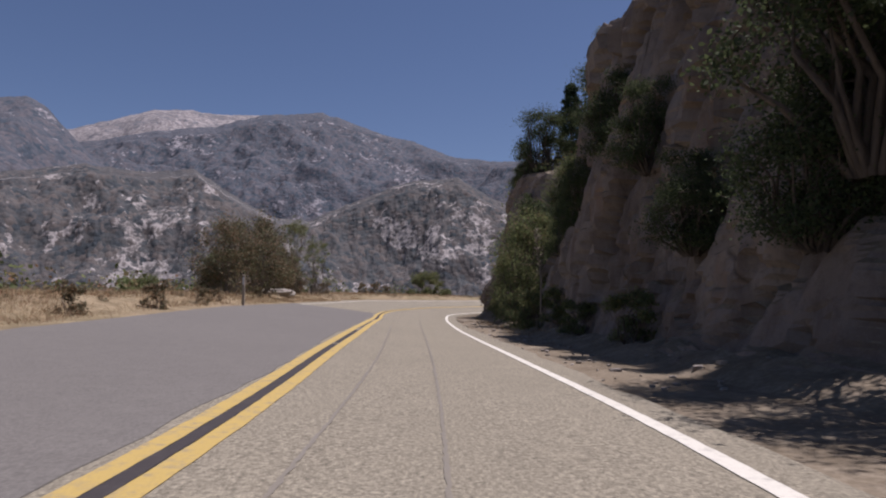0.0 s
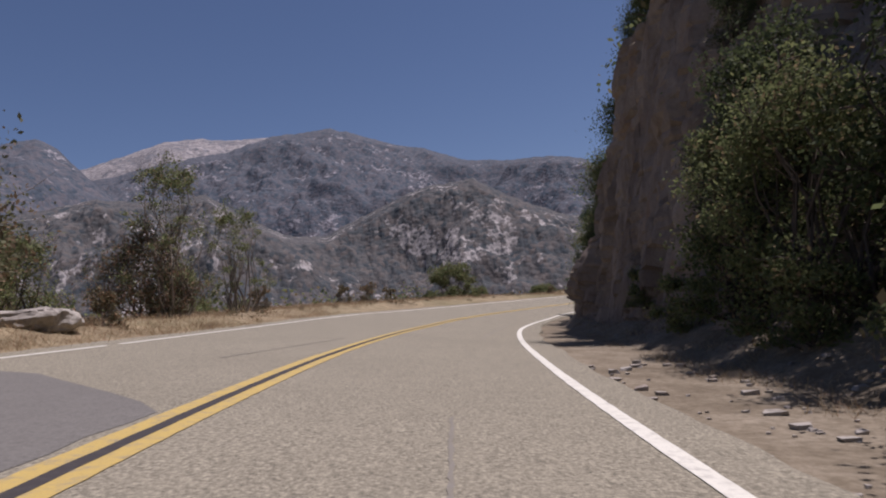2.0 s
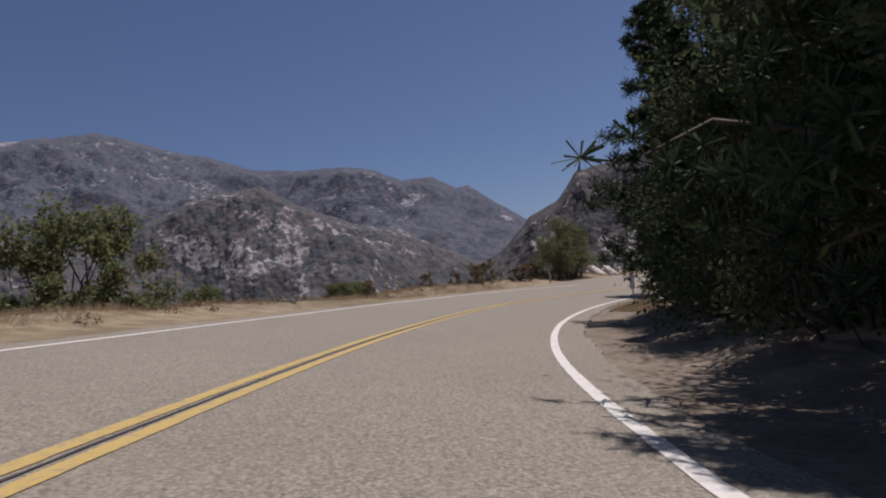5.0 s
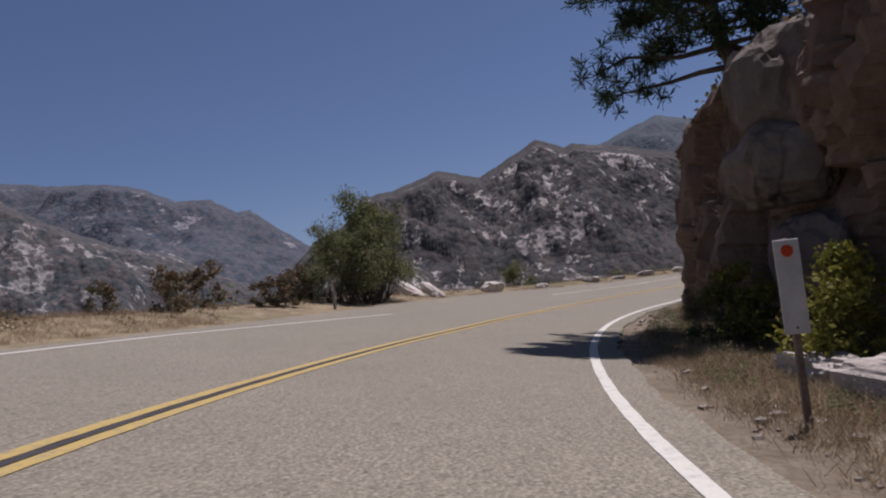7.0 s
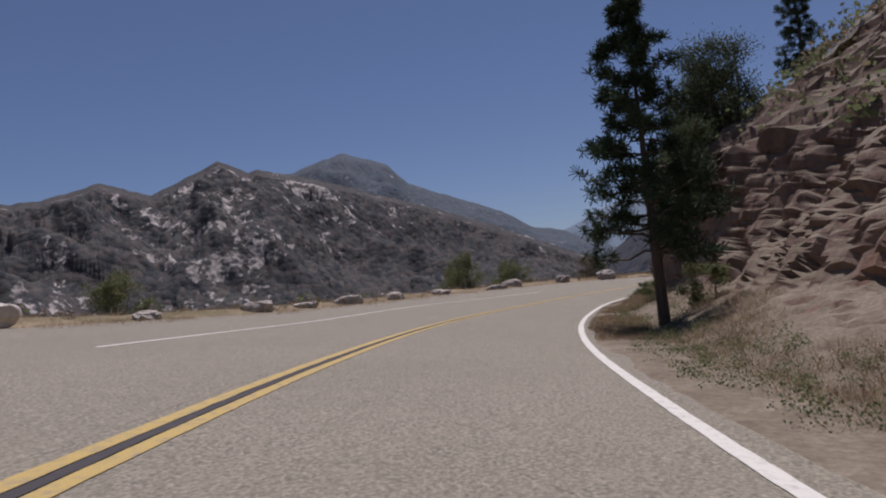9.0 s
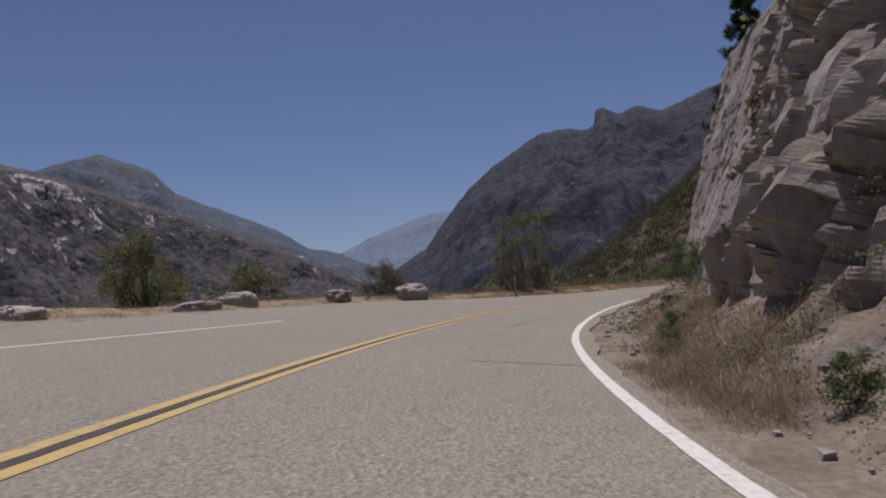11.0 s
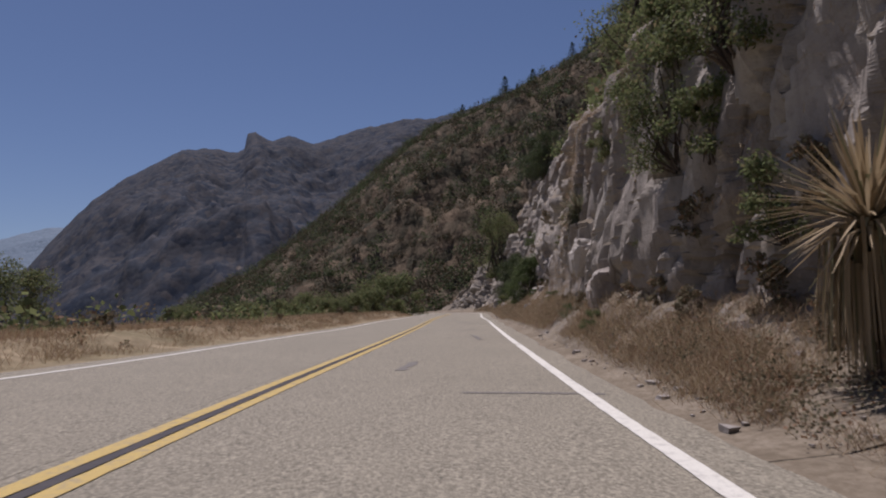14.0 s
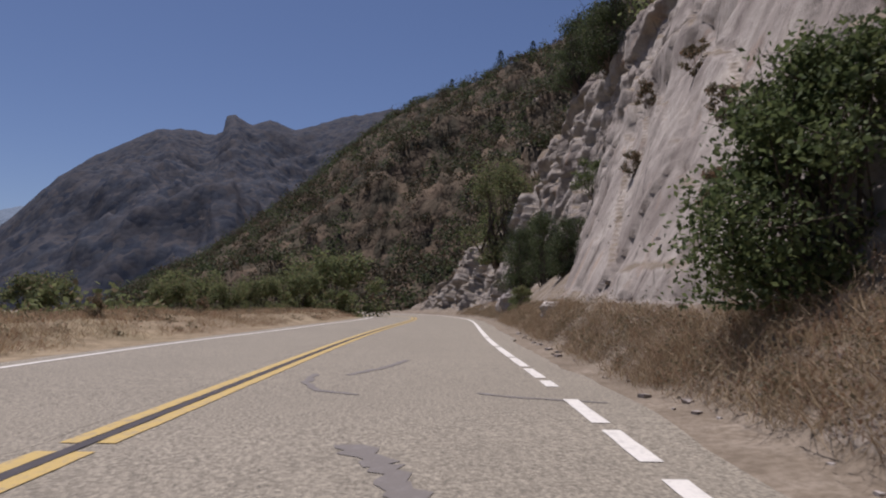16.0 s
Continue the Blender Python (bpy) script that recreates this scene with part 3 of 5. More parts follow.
def left_height(s, d):
    """Height of the land on the valley side over the road's plane."""
    e = -d - smooth_curve(EDGE_L, s)
    reach = np.interp(s, [-90, 60, 90, 112, 190, 215, 400], [5.5, 5.5, 5, 2.2, 2.2, 5, 5])
    berm = np.interp(s, [-90, 30, 45, 80, 105, 190, 200, 400], [0.2, 0.2, 0.28, 0.28, 0.2, 0.12, 0.4, 0.4])
    h = berm * smoothstep(0.8, 3.0, e) - 0.03
    over = np.maximum(e - reach - 2, 0)
    h = h - 0.55 * over ** 2 / (over + 9)
    n = value_noise(np.stack([s * 0.35, d * 0.35, s * 0], -1), 2) * 0.10 + value_noise(np.stack([s * 1.7, d * 1.7, s * 0], -1), 3) * 0.035
    return h + n * smoothstep(0.3, 1.6, e) * (1 + 0.1 * over)


sl = np.concatenate([np.arange(-90, 280, 0.6), np.arange(280, 399, 1.0)])
e = np.concatenate([np.arange(-0.25, 9, 0.3), np.geomspace(9, 230, 45)])
S2, E2 = np.meshgrid(sl, e, indexing="ij")
far_limit = np.interp(sl, [-90, 250, 280, 400], [230, 230, 30, 30])
E2 = np.minimum(E2, far_limit[:, None] + E2 * 0.001)
D2 = -smooth_curve(EDGE_L, S2) - E2
land = place(S2, D2, left_height(S2, D2))
ob = mesh_object("ground_roadside", land, grid_faces(len(sl), len(e))[:, ::-1], M_GROUND, smooth=True)
tagged(ob, "sandy roadside bank falling away to the valley", "ground", kind="structure")


# ---- road ----
def ribbon(name, s0, s1, d_left, d_right, h, mat, label, category="road", thick=0.0, step=0.5, kind="structure", across=2, parent=None):
    """A strip along the road between two offsets, which may be numbers or functions of the station."""
    n = max(2, int((s1 - s0) / step) + 1)
    s = np.linspace(s0, s1, n)
    dl = d_left(s) if callable(d_left) else np.full(n, d_left)
    dr = d_right(s) if callable(d_right) else np.full(n, d_right)
    f = np.linspace(0, 1, across)
    d = dl[:, None] * (1 - f) + dr[:, None] * f
    hh = np.full(d.shape, h)
    if thick:
        d = np.concatenate([d[:, :1] - 0.05, d, d[:, -1:] + 0.05], 1)
        hh = np.concatenate([hh[:, :1] - thick, hh, hh[:, -1:] - thick], 1)
    v = place(np.repeat(s[:, None], d.shape[1], 1), d, hh)
    ob = mesh_object(name, v, grid_faces(n, d.shape[1])[:, ::-1], mat, parent=parent)
    if parent is None:
        tagged(ob, label, category, kind=kind)
    return ob


def yellow_d(s):
    return smooth_curve([(-90, -1.5), (3, -1.52), (12, -1.68), (27, -1.75), (33, -2.0), (40, -2.2), (48, -2.26), (54, -2.14), (66, -2.1), (73, -2.13), (85, -2.3), (99, -2.7), (106, -2.45), (112, -2.15), (120, -2.0), (130, -2.2), (147, -2.58), (155, -2.4), (162, -2.2), (168, -2.05), (184, -2.1), (203, -2.15), (224, -2.28), (250, -2.5), (400, -2.5)], s)


def white_d(s):
    return smooth_curve([(-90, 1.62), (3.5, 1.6), (11, 1.45), (18, 1.28), (25, 1.18), (39, 1.17), (46, 1.07), (53, 1.0), (58, 1.08), (66, 1.2), (72, 1.0), (80, 0.86), (99, 1.0), (106, 1.07), (113, 1.07), (120, 1.15), (130, 1.38), (147, 1.22), (154, 1.08), (162, 1.13), (171, 1.37), (178, 1.44), (185, 1.4), (192, 1.23), (199, 1.15), (207, 1.05), (215, 0.96), (224, 0.95), (233, 1.0), (246, 0.85), (400, 0.85)], s)


def left_white_d(s):
    return smooth_curve([(-90, -6.2), (39, -6.4), (50, -6.75), (58, -6.4), (66, -6.05), (75, -6.0), (86, -6.3), (98, -7.0), (107, -7.3), (112, -6.8), (118, -6.1), (140, -6.5), (153, -7.7), (161, -6.9), (168, -6.3), (180, -6.6), (197, -6.25), (206, -5.85), (214, -6.0), (227, -5.75), (240, -5.9), (252, -5.5), (400, -5.5)], s)


def edge_wobble(s, k):
    return 0.09 * value_noise(np.stack([s * 0.5, s * 0, s * 0], -1), k) + 0.05 * value_noise(np.stack([s * 2.1, s * 0, s * 0], -1), k + 1)


def seam(s):
    return yellow_d(s) - 0.28 + edge_wobble(s, 21) * 0.5 + 0.03 * value_noise(np.stack([s * 7.0, s * 0, s * 0], -1), 23)


def resurfaced_edge(s):
    """The new layer runs out towards the verge at its end, in a ragged slant."""
    end = np.clip((37 - s) / 3.0, 0.0, 1.0) ** 0.4
    left = -smooth_curve(EDGE_L, s)
    rag = 0.35 * value_noise(np.stack([s * 1.7, s * 0, s * 0], -1), 91) * (s > 33.5)
    return left + 0.12 + (seam(s) - 0.005 - left - 0.12) * np.clip(end + rag * (1 - end), 0, 1)


ribbon("road_uphill_lane", -90, 399, seam, lambda s: smooth_curve(EDGE_R, s) + edge_wobble(s, 5), 0.0, M_ASPHALT, "light grey weathered chip-seal asphalt road", thick=0.18, across=7)
ribbon("road_resurfaced_lane", -90, 37, lambda s: -smooth_curve(EDGE_L, s) + edge_wobble(s, 8), resurfaced_edge, 0.006, M_ASPHALT_NEW, "darker smooth resurfaced asphalt lane", thick=0.18, across=7)
ribbon("road_downhill_lane", 28, 399, lambda s: -smooth_curve(EDGE_L, s) + edge_wobble(s, 8), lambda s: seam(s) - 0.005, 0.0, M_ASPHALT, "light grey asphalt lane with wide pull-out", thick=0.18, across=7)


def line(name, s0, s1, mid, width, mat, label, h=0.006, jag=0.006, k=40):
    return ribbon(name, s0, s1, lambda s: mid(s) - width / 2 + jag * value_noise(np.stack([s * 6, s * 0, s * 0], -1), k),
                  lambda s: mid(s) + width / 2 + jag * value_noise(np.stack([s * 6, s * 0 + 3, s * 0], -1), k), h, mat, label, "road marking", step=0.2)


WHITE_CUTS = [(-90, 210.4), (210.55, 229.4), (229.5, 231.2), (231.6, 232.6), (232.9, 234.2), (235.2, 235.8), (236.1, 237.3), (237.6, 239.2), (239.4, 242.0), (242.3, 246), (246.3, 399)]
for a, b in WHITE_CUTS:
    line("edge_line", a, b, white_d, 0.135, M_WHITE, "worn white edge line painted on asphalt")
for a, b in ((36.5, 41.0), (41.5, 62), (62, 116.5), (132, 167), (182, 399)):
    line("edge_line", a, b, left_white_d, 0.12, M_WHITE, "thin white edge line beside the pull-out")
YELLOW_CUTS = [(-90, 40), (40, 100), (100, 184), (184.25, 213), (213.3, 231.7), (231.95, 399)]
for a, b in YELLOW_CUTS:
    line("centre_line", a, b, lambda s: yellow_d(s) - 0.115 - 0.02 * (s < 20), 0.12 + 0.03 * (a < 0), M_YELLOW, "yellow stripe of the double centre line", k=50)
    line("centre_line", a, b, lambda s: yellow_d(s) + 0.115 + 0.02 * (s < 20), 0.12 + 0.03 * (a < 0), M_YELLOW, "yellow stripe of the double centre line", k=51)
for a, b, w in ((-90, 12.6, 0.11), (12.9, 17.5, 0.09), (18.6, 24, 0.03), (26, 60.2, 0.10), (60.6, 61.3, 0.07), (62, 96.5, 0.025), (98.2, 399, 0.088)):
    line("centre_filler", a, b, yellow_d, w, M_FILLER, "black filler strip between the yellow stripes", h=0.007, k=60)


def tar(points, width, label="dark crack sealant patch on asphalt"):
    """A sealed crack that runs through (s, d) points."""
    rng = random.Random(int(points[0][0] * 10))
    path = []
    for (a, b), (c, d) in zip(points, points[1:]):
        k = max(2, int(math.hypot(c - a, d - b) / 0.08))
        path += [(a + (c - a) * i / k + rng.uniform(-0.2, 0.2) * width, b + (d - b) * i / k + rng.uniform(-0.2, 0.2) * width) for i in range(k)]
    path.append(points[-1])
    vs, fs = [], []
    for i, (s, d) in enumerate(path):
        q = path[min(i + 1, len(path) - 1)]
        p = path[max(i - 1, 0)]
        t = Vector((q[0] - p[0], q[1] - p[1])).normalized()
        w = width * rng.uniform(0.6, 1.15) / 2
        vs += [place(s - t.y * w, d + t.x * w, 0.0045), place(s + t.y * w, d - t.x * w, 0.0045)]
        if i:
            fs.append((2 * i - 2, 2 * i, 2 * i + 1, 2 * i - 1))
    tagged(mesh_object("crack_seal", vs, fs, M_SEAM if "seam" in label else M_TAR), label, "road crack", kind="structure")


tar([(214.6, -0.75), (214.5, 0.1), (214.3, 1.6)], 0.07)
tar([(215.6, 0.0), (214.8, 0.1), (212.9, 0.2)], 0.13)
tar([(220.9, 0.15), (220.2, -0.15), (219.6, -0.5)], 0.10)
tar([(220.2, -0.15), (219.5, 0.1)], 0.12)
tar([(230.4, -0.35), (229.6, 0.0), (229.0, -0.05), (228.4, 0.35), (228.1, 0.65)], 0.11)
tar([(238.6, -0.75), (237.4, -0.95), (236.2, -1.32)], 0.12)
tar([(236.3, -1.75), (235.4, -1.7), (234.7, -1.45), (234.4, -1.0)], 0.10)
tar([(234.6, 0.15), (234.3, 0.5), (234.0, 1.3)], 0.09)
tar([(232.0, -0.75), (231.4, -0.5), (230.8, -0.3), (230.0, -0.2)], 0.22)
tar([(225.4, -1.75), (224.6, -1.65)], 0.14)
tar([(168.7, -1.9), (168.2, -1.2), (167.8, -0.9)], 0.05)
tar([(202.0, -0.1), (202.0, 0.5), (201.9, 1.3)], 0.12)
tar([(206, -0.9), (204.5, -1.0)], 0.15)
tar([(170.4, 0.5), (170.2, 0.1)], 0.05)
tar([(170.3, 0.15), (168.8, -0.1), (166.4, -0.35)], 0.09)
tar([(166.9, -0.9), (167.0, -0.1)], 0.06)
tar([(173.3, 0.75), (173.1, 1.05)], 0.07)
tar([(169.6, 0.65), (168.6, 0.6)], 0.07)
tar([(158.8, -0.45), (158.6, 0.3), (158.5, 1.05)], 0.04)
tar([(39, -3.6), (42.5, -3.2), (45, -3.0)], 0.03)
tar([(1.5, 0.05), (8, 0.0), (20, -0.05), (34, -0.1)], 0.035, "faint old seam along the lane")
tar([(-3, -0.75), (10, -0.8), (22, -1.0)], 0.035, "faint old seam along the lane")
tar([(46, 0.15), (52, 0.3), (58, 0.35)], 0.035, "faint old seam along the lane")
tar([(59.3, 0.35), (60.3, 0.25)], 0.03)


# ---- the cut bank and cliffs on the hill side ----
# station, toe offset, talus run and height, face run and height, upper run and height, roughness of the face
OAK_CUT = [(-60, 3.6, 1, 0.4, 5, 3, 10, 2, 0.7), (4, 3.7, 1, 0.4, 2.2, 6, 10, 3, 0.7), (12, 3.5, 1, 0.5, 1.9, 8, 12, 4, 0.7), (22, 3.5, 0.9, 0.4, 1.7, 9.5, 12, 4, 0.7), (32, 3.8, 1.6, 0.6, 3, 8, 12, 5, 0.7),
           (39, 3.7, 2, 1, 3, 7, 12, 5, 0.65), (46, 3.2, 1.2, 0.5, 1.9, 9, 10, 4, 0.6), (53, 2.9, 0.8, 0.3, 1.7, 9, 9, 4, 0.55)]  # fractured cut below the oaks
SPUR = [(56.5, 2.5, 0.5, 0.6, 2, 6.5, 9, 5, 0.75), (59, 2.5, 0.8, 0.6, 3, 6, 9, 5, 0.8), (62, 2.4, 1, 0.5, 3.6, 6, 9, 5, 0.6), (66, 2.7, 2, 0.7, 4, 6, 11, 6, 0.7), (76, 2.6, 2.2, 0.7, 5, 6, 12, 7, 0.6),
        (92, 2.6, 1.8, 0.6, 4, 6, 12, 7, 0.7)]  # rock spur and the brush-grown bank
RUST_CUT = [(102, 3.6, 1.8, 0.4, 2, 6.5, 9, 5, 0.8), (106, 3.9, 1, 0.4, 1, 6.2, 8, 3, 1), (109, 3.6, 0.8, 0.4, 1.2, 5.6, 7, 2, 1), (112, 3.2, 0.8, 0.4, 0.9, 5.2, 7, 1, 1), (117, 2.7, 0.5, 0.4, 0.6, 4.6, 7, 1, 0.8),
            (119.4, 2.5, 0.25, 0.3, 0.8, 4.8, 7, 1, 0.6), (120.4, 3.1, 2, 0.6, 3, 2.5, 10, 4, 0.7), (128, 3.2, 2.4, 0.9, 5, 4, 14, 8, 0.6), (144, 3, 2.4, 0.9, 4.5, 4, 14, 9, 0.6)]  # rust-red stack and the open slope
GREY_CUT = [(150, 2.1, 1.6, 1, 2.4, 4.5, 12, 8, 0.7), (154, 1.95, 1.2, 0.9, 1.6, 4.2, 11, 8, 0.8), (157, 1.95, 1.15, 0.9, 2, 4.2, 11, 8, 0.85), (160, 2.1, 1.2, 0.8, 2.3, 5, 11, 8, 0.8), (163, 2.2, 1.5, 1, 2.5, 6.2, 11, 8, 0.45)]  # fractured grey cut
GREY_SLAB = [(166, 2.3, 1.7, 1.1, 2.5, 6.6, 11, 8, 0.36), (168.5, 2.4, 1.7, 1.1, 2.3, 6.6, 12, 9, 0.32), (172.3, 2.4, 1.7, 1.1, 1.9, 6.2, 12, 9, 0.34), (173.4, 2.4, 2.3, 1.3, 1.6, 3, 12, 10, 0.7), (179, 2.4, 1.9, 1.1, 1.3, 2.3, 12, 10, 0.75),
             (183, 2.4, 2.2, 0.9, 1, 2.6, 12, 10, 0.7), (186, 2.4, 1.9, 0.8, 1.2, 2.6, 11, 10, 0.6)]  # smooth grey slab and the rubble behind it
ALCOVE = [(188.2, 2.4, 1.5, 0.8, 0.6, 2.2, 9, 9, 0.4), (189.4, 2.35, 2, 0.6, -0.7, 1.7, 8, 9, 0.25), (190.5, 2.35, 2.7, 0.5, -1.5, 1.9, 8, 9, 0.2), (194, 2.3, 2.6, 0.5, -1.4, 1.9, 8, 9, 0.2), (195.3, 2.3, 2.8, 0.5, 0.3, 2.2, 8, 9, 0.4),
          (197, 2.3, 2.8, 0.5, 0.3, 2.3, 8, 9, 0.5), (198.3, 2.2, 2.7, 0.6, 0.3, 2.7, 8, 9, 0.6)]  # dome over the alcove
COLUMNS = [(201, 2.1, 1.9, 0.8, 0.3, 3.4, 9, 9, 0.62), (204, 2, 1.5, 1, 0.3, 4, 9, 9, 0.62), (206, 1.95, 1.3, 1, 0.4, 4.2, 9, 9, 0.62), (208.5, 1.9, 1.3, 1.2, 0.4, 4.4, 9, 9, 0.62), (211, 1.9, 1, 1, 0.4, 4.6, 9, 9, 0.62),
           (214, 1.95, 1, 1, 0.4, 4.8, 9, 9, 0.6)]  # jointed columns
SLABS = [(217, 1.95, 1, 1, 0.6, 5.2, 9, 9, 0.2), (221, 1.95, 1, 1, 1.7, 6.6, 9, 9, 0.15), (223.6, 1.95, 1.2, 1.2, 2.2, 7.4, 10, 8, 0.3), (226, 1.95, 1.9, 1.6, 2.4, 6.4, 10, 8, 0.75), (231, 1.95, 2.2, 2, 1.9, 8, 10, 8, 0.85),
         (233.4, 2, 2, 1.8, 2.4, 8.6, 10, 8, 0.7), (236, 2.2, 1, 1, 4.4, 10.8, 9, 7, 0.18), (241, 2.1, 1, 1, 5.6, 11.5, 9, 7, 0.2), (249, 2, 1.4, 1.4, 5.4, 11.7, 10, 7, 0.25)]  # pale slabs
FAR_BEND = [(259, 2, 3.4, 3, 2.8, 11, 10, 6, 0.6), (265, 2, 3.6, 3, 2.5, 11, 10, 5, 0.7), (270, 2, 3.4, 2.8, 2.4, 11.5, 10, 5, 0.9), (278, 2, 2.2, 1.6, 2.6, 8, 9, 6, 1), (290, 2, 1.2, 0.6, 2.6, 6, 8, 5, 1.1),
            (298, 2, 1.2, 0.6, 2.6, 5.5, 8, 3, 1.1), (304, 2, 1, 0.3, 1.5, 1.2, 5, -1, 0.5), (312, 2, 1, 0, 2, -0.6, 6, -4, 0.3), (399, 2, 1, 0, 2, -1, 6, -5, 0.3)]  # broken rock to the next bend
CLIFF = OAK_CUT + SPUR + RUST_CUT + GREY_CUT + GREY_SLAB + ALCOVE + COLUMNS + SLABS + FAR_BEND
_cs = np.array([c[0] for c in CLIFF], float)


def cliff_values(s):
    return [np.interp(s, _cs, np.array([c[i] for c in CLIFF], float)) for i in range(1, 9)]


def profile(s):
    """Corner points of the bank's cross-section at the stations s: offsets and heights."""
    toe, tr, th, fr, fh, ur, uh, _ = cliff_values(s)
    e = smooth_curve(EDGE_R, s)
    d = np.stack([e - 0.15, toe, toe + tr, toe + tr + fr, toe + tr + fr + ur, toe + tr + fr + ur + 32], -1)
    h = np.stack([e * 0 - 0.06, e * 0 + 0.02, th, th + fh, th + fh + uh, th + fh + uh - 5], -1)
    return d, h


def bank_height(s, d):
    pd, ph = profile(np.array([float(s)]))
    return float(np.interp(d, np.maximum.accumulate(pd[0]), ph[0]))


# joints across the slab (station, height, rise per metre, first and last station, depth) and level ledges (first and last station, height, depth)
JOINTS = [(240, 5.0, 0.55, 235, 250, 0.26), (242, 8.2, -0.35, 236, 248, 0.22), (246, 3.4, 0.7, 242, 253, 0.24), (219.5, 4.6, 2.6, 217.4, 222, 0.3), (250, 7.5, 0.9, 246, 258, 0.26), (238, 2.6, 0.25, 235, 243, 0.16), (168.5, 4.6, -0.9, 164, 172.6, 0.3), (170, 6.6, -0.5, 165, 173, 0.2)]
LEDGES = [(211.5, 224, 3.0, 0.26), (231, 243, 1.55, 0.14), (238, 256, 9.2, 0.3), (224, 234, 4.2, 0.5), (225, 235, 6.4, 0.4)]


def build_cliff(name, stations, mat, label, tall, smooth=False, open_joints=1.0):
    s = np.concatenate([np.arange(a, b, step) for a, b, step in stations])
    rows = np.concatenate([np.linspace(0, 1, 9)[:-1], np.linspace(1, 2, 20)[:-1], np.linspace(2, 3, 90)[:-1], np.linspace(3, 4, 34)[:-1], np.linspace(4, 5, 6)])
    pd, ph = profile(s)
    i = np.minimum(rows.astype(int), 4)
    f = rows - i
    d = pd[:, i] * (1 - f) + pd[:, i + 1] * f
    h = ph[:, i] * (1 - f) + ph[:, i + 1] * f
    td, th = np.gradient(d, axis=1), np.gradient(h, axis=1)
    ln = np.hypot(td, th) + 1e-9
    nd, nh = -th / ln, td / ln
    rough = cliff_values(s)[7][:, None]
    amp = np.interp(rows, [0, 0.9, 1.2, 1.9, 2.12, 3.0, 3.3, 4, 5], [0.0, 0.02, 0.08, 0.25, 0.85, 1.0, 0.6, 0.4, 0.2])[None, :]
    S_, _ = np.meshgrid(s, rows, indexing="ij")
    p = np.stack([S_ * 0.9 + 0.35 * h, d, h * 0.75 - 0.3 * S_], -1)
    warp = np.stack([fbm(p / 3.1 + 5, 3, 0.5, 81), fbm(p / 3.1 + 25, 3, 0.5, 82), fbm(p / 3.1 + 45, 3, 0.5, 83)], -1)
    p = p * np.array([0.85, 1.0, tall]) + warp * 0.22
    big, gap = blocks(p / 2.0, 4, True)
    mid, gap2 = blocks(p / 0.8 + 40, 11, True)
    sharp = np.clip((rough - 0.15) / 0.5, 0.05, 1)
    disp = 0.7 * big + sharp * (0.45 * mid + 0.22 * blocks(p / 0.34 + 90, 17)) - open_joints * np.clip(sharp, 0.25, 1) * (0.4 * np.exp(-(gap / 0.08) ** 2) + 0.2 * np.exp(-(gap2 / 0.12) ** 2) * sharp)
    disp += 0.6 * fbm(p / 5.0, 3, 0.5, 30) + 0.14 * fbm(p / 0.8, 4, 0.55, 60)
    disp = disp * amp * rough * 0.85 + 0.03 * fbm(p / 0.4, 3, 0.5, 70) * np.clip(amp * 5, 0, 1)
    face = np.clip((rows - 1.95) / 0.1, 0, 1)[None, :]
    wave = 0.25 * fbm(np.stack([S_ * 0.5, h * 0.5, S_ * 0], -1), 3, 0.5, 33)
    for s0, h0, rise, a, b, deep in JOINTS:
        off = h - h0 - rise * (S_ - s0) - wave
        inside = smoothstep(a, a + 1.5, S_) * (1 - smoothstep(b - 1.5, b, S_))
        disp = disp - face * inside * deep * (np.exp(-(off / 0.08) ** 2) + 0.5 * smoothstep(0.0, 0.25, off) * (1 - smoothstep(0.3, 2.5, off)))
    for a, b, h0, deep in LEDGES:
        inside = smoothstep(a, a + 1.5, S_) * (1 - smoothstep(b - 1.5, b, S_))
        off = h - h0 - 0.5 * wave
        disp = disp + face * inside * deep * (1 - smoothstep(-0.05, 0.08, off)) * smoothstep(-1.6, -0.3, off)
    v = place(S_, d + nd * disp, h + nh * disp * 0.8)
    ob = mesh_object(name, v, grid_faces(len(s), len(rows))[:, ::-1], mat, smooth=smooth)
    tagged(ob, label, "cliff", kind="structure")


build_cliff("cliff_brown", [(-60, 8, 1.0), (8, 66, 0.22), (66, 96.3, 0.5)], M_SLOPE_BROWN, "dark brown fractured rock cut with sandy foot", 0.30)
build_cliff("cliff_rust", [(96, 102, 0.3), (102, 122, 0.12), (122, 152.3, 0.4)], M_SLOPE_RUST, "rusty red-brown fractured rock beside the bend", 0.40)
build_cliff("cliff_grey", [(152, 158, 0.2), (158, 172, 0.14), (172, 189, 0.16)], M_SLOPE, "fractured grey granite road cut with sandy talus", 0.34)
build_cliff("cliff_dome", [(188.86, 199.2, 0.14)], M_SLOPE, "smooth granite dome overhanging a dark alcove", 0.34, True)
build_cliff("cliff_columns", [(199.1, 216.2, 0.12)], M_SLOPE, "jointed columns of grey granite in half shade", 0.26, False, 1.8)
build_cliff("cliff_slab", [(216.1, 250, 0.14), (250, 262, 0.22), (262, 310, 0.35), (310, 399, 1.5)], M_SLOPE, "smooth pale granite slabs rising over a grassy foot", 0.6, True)


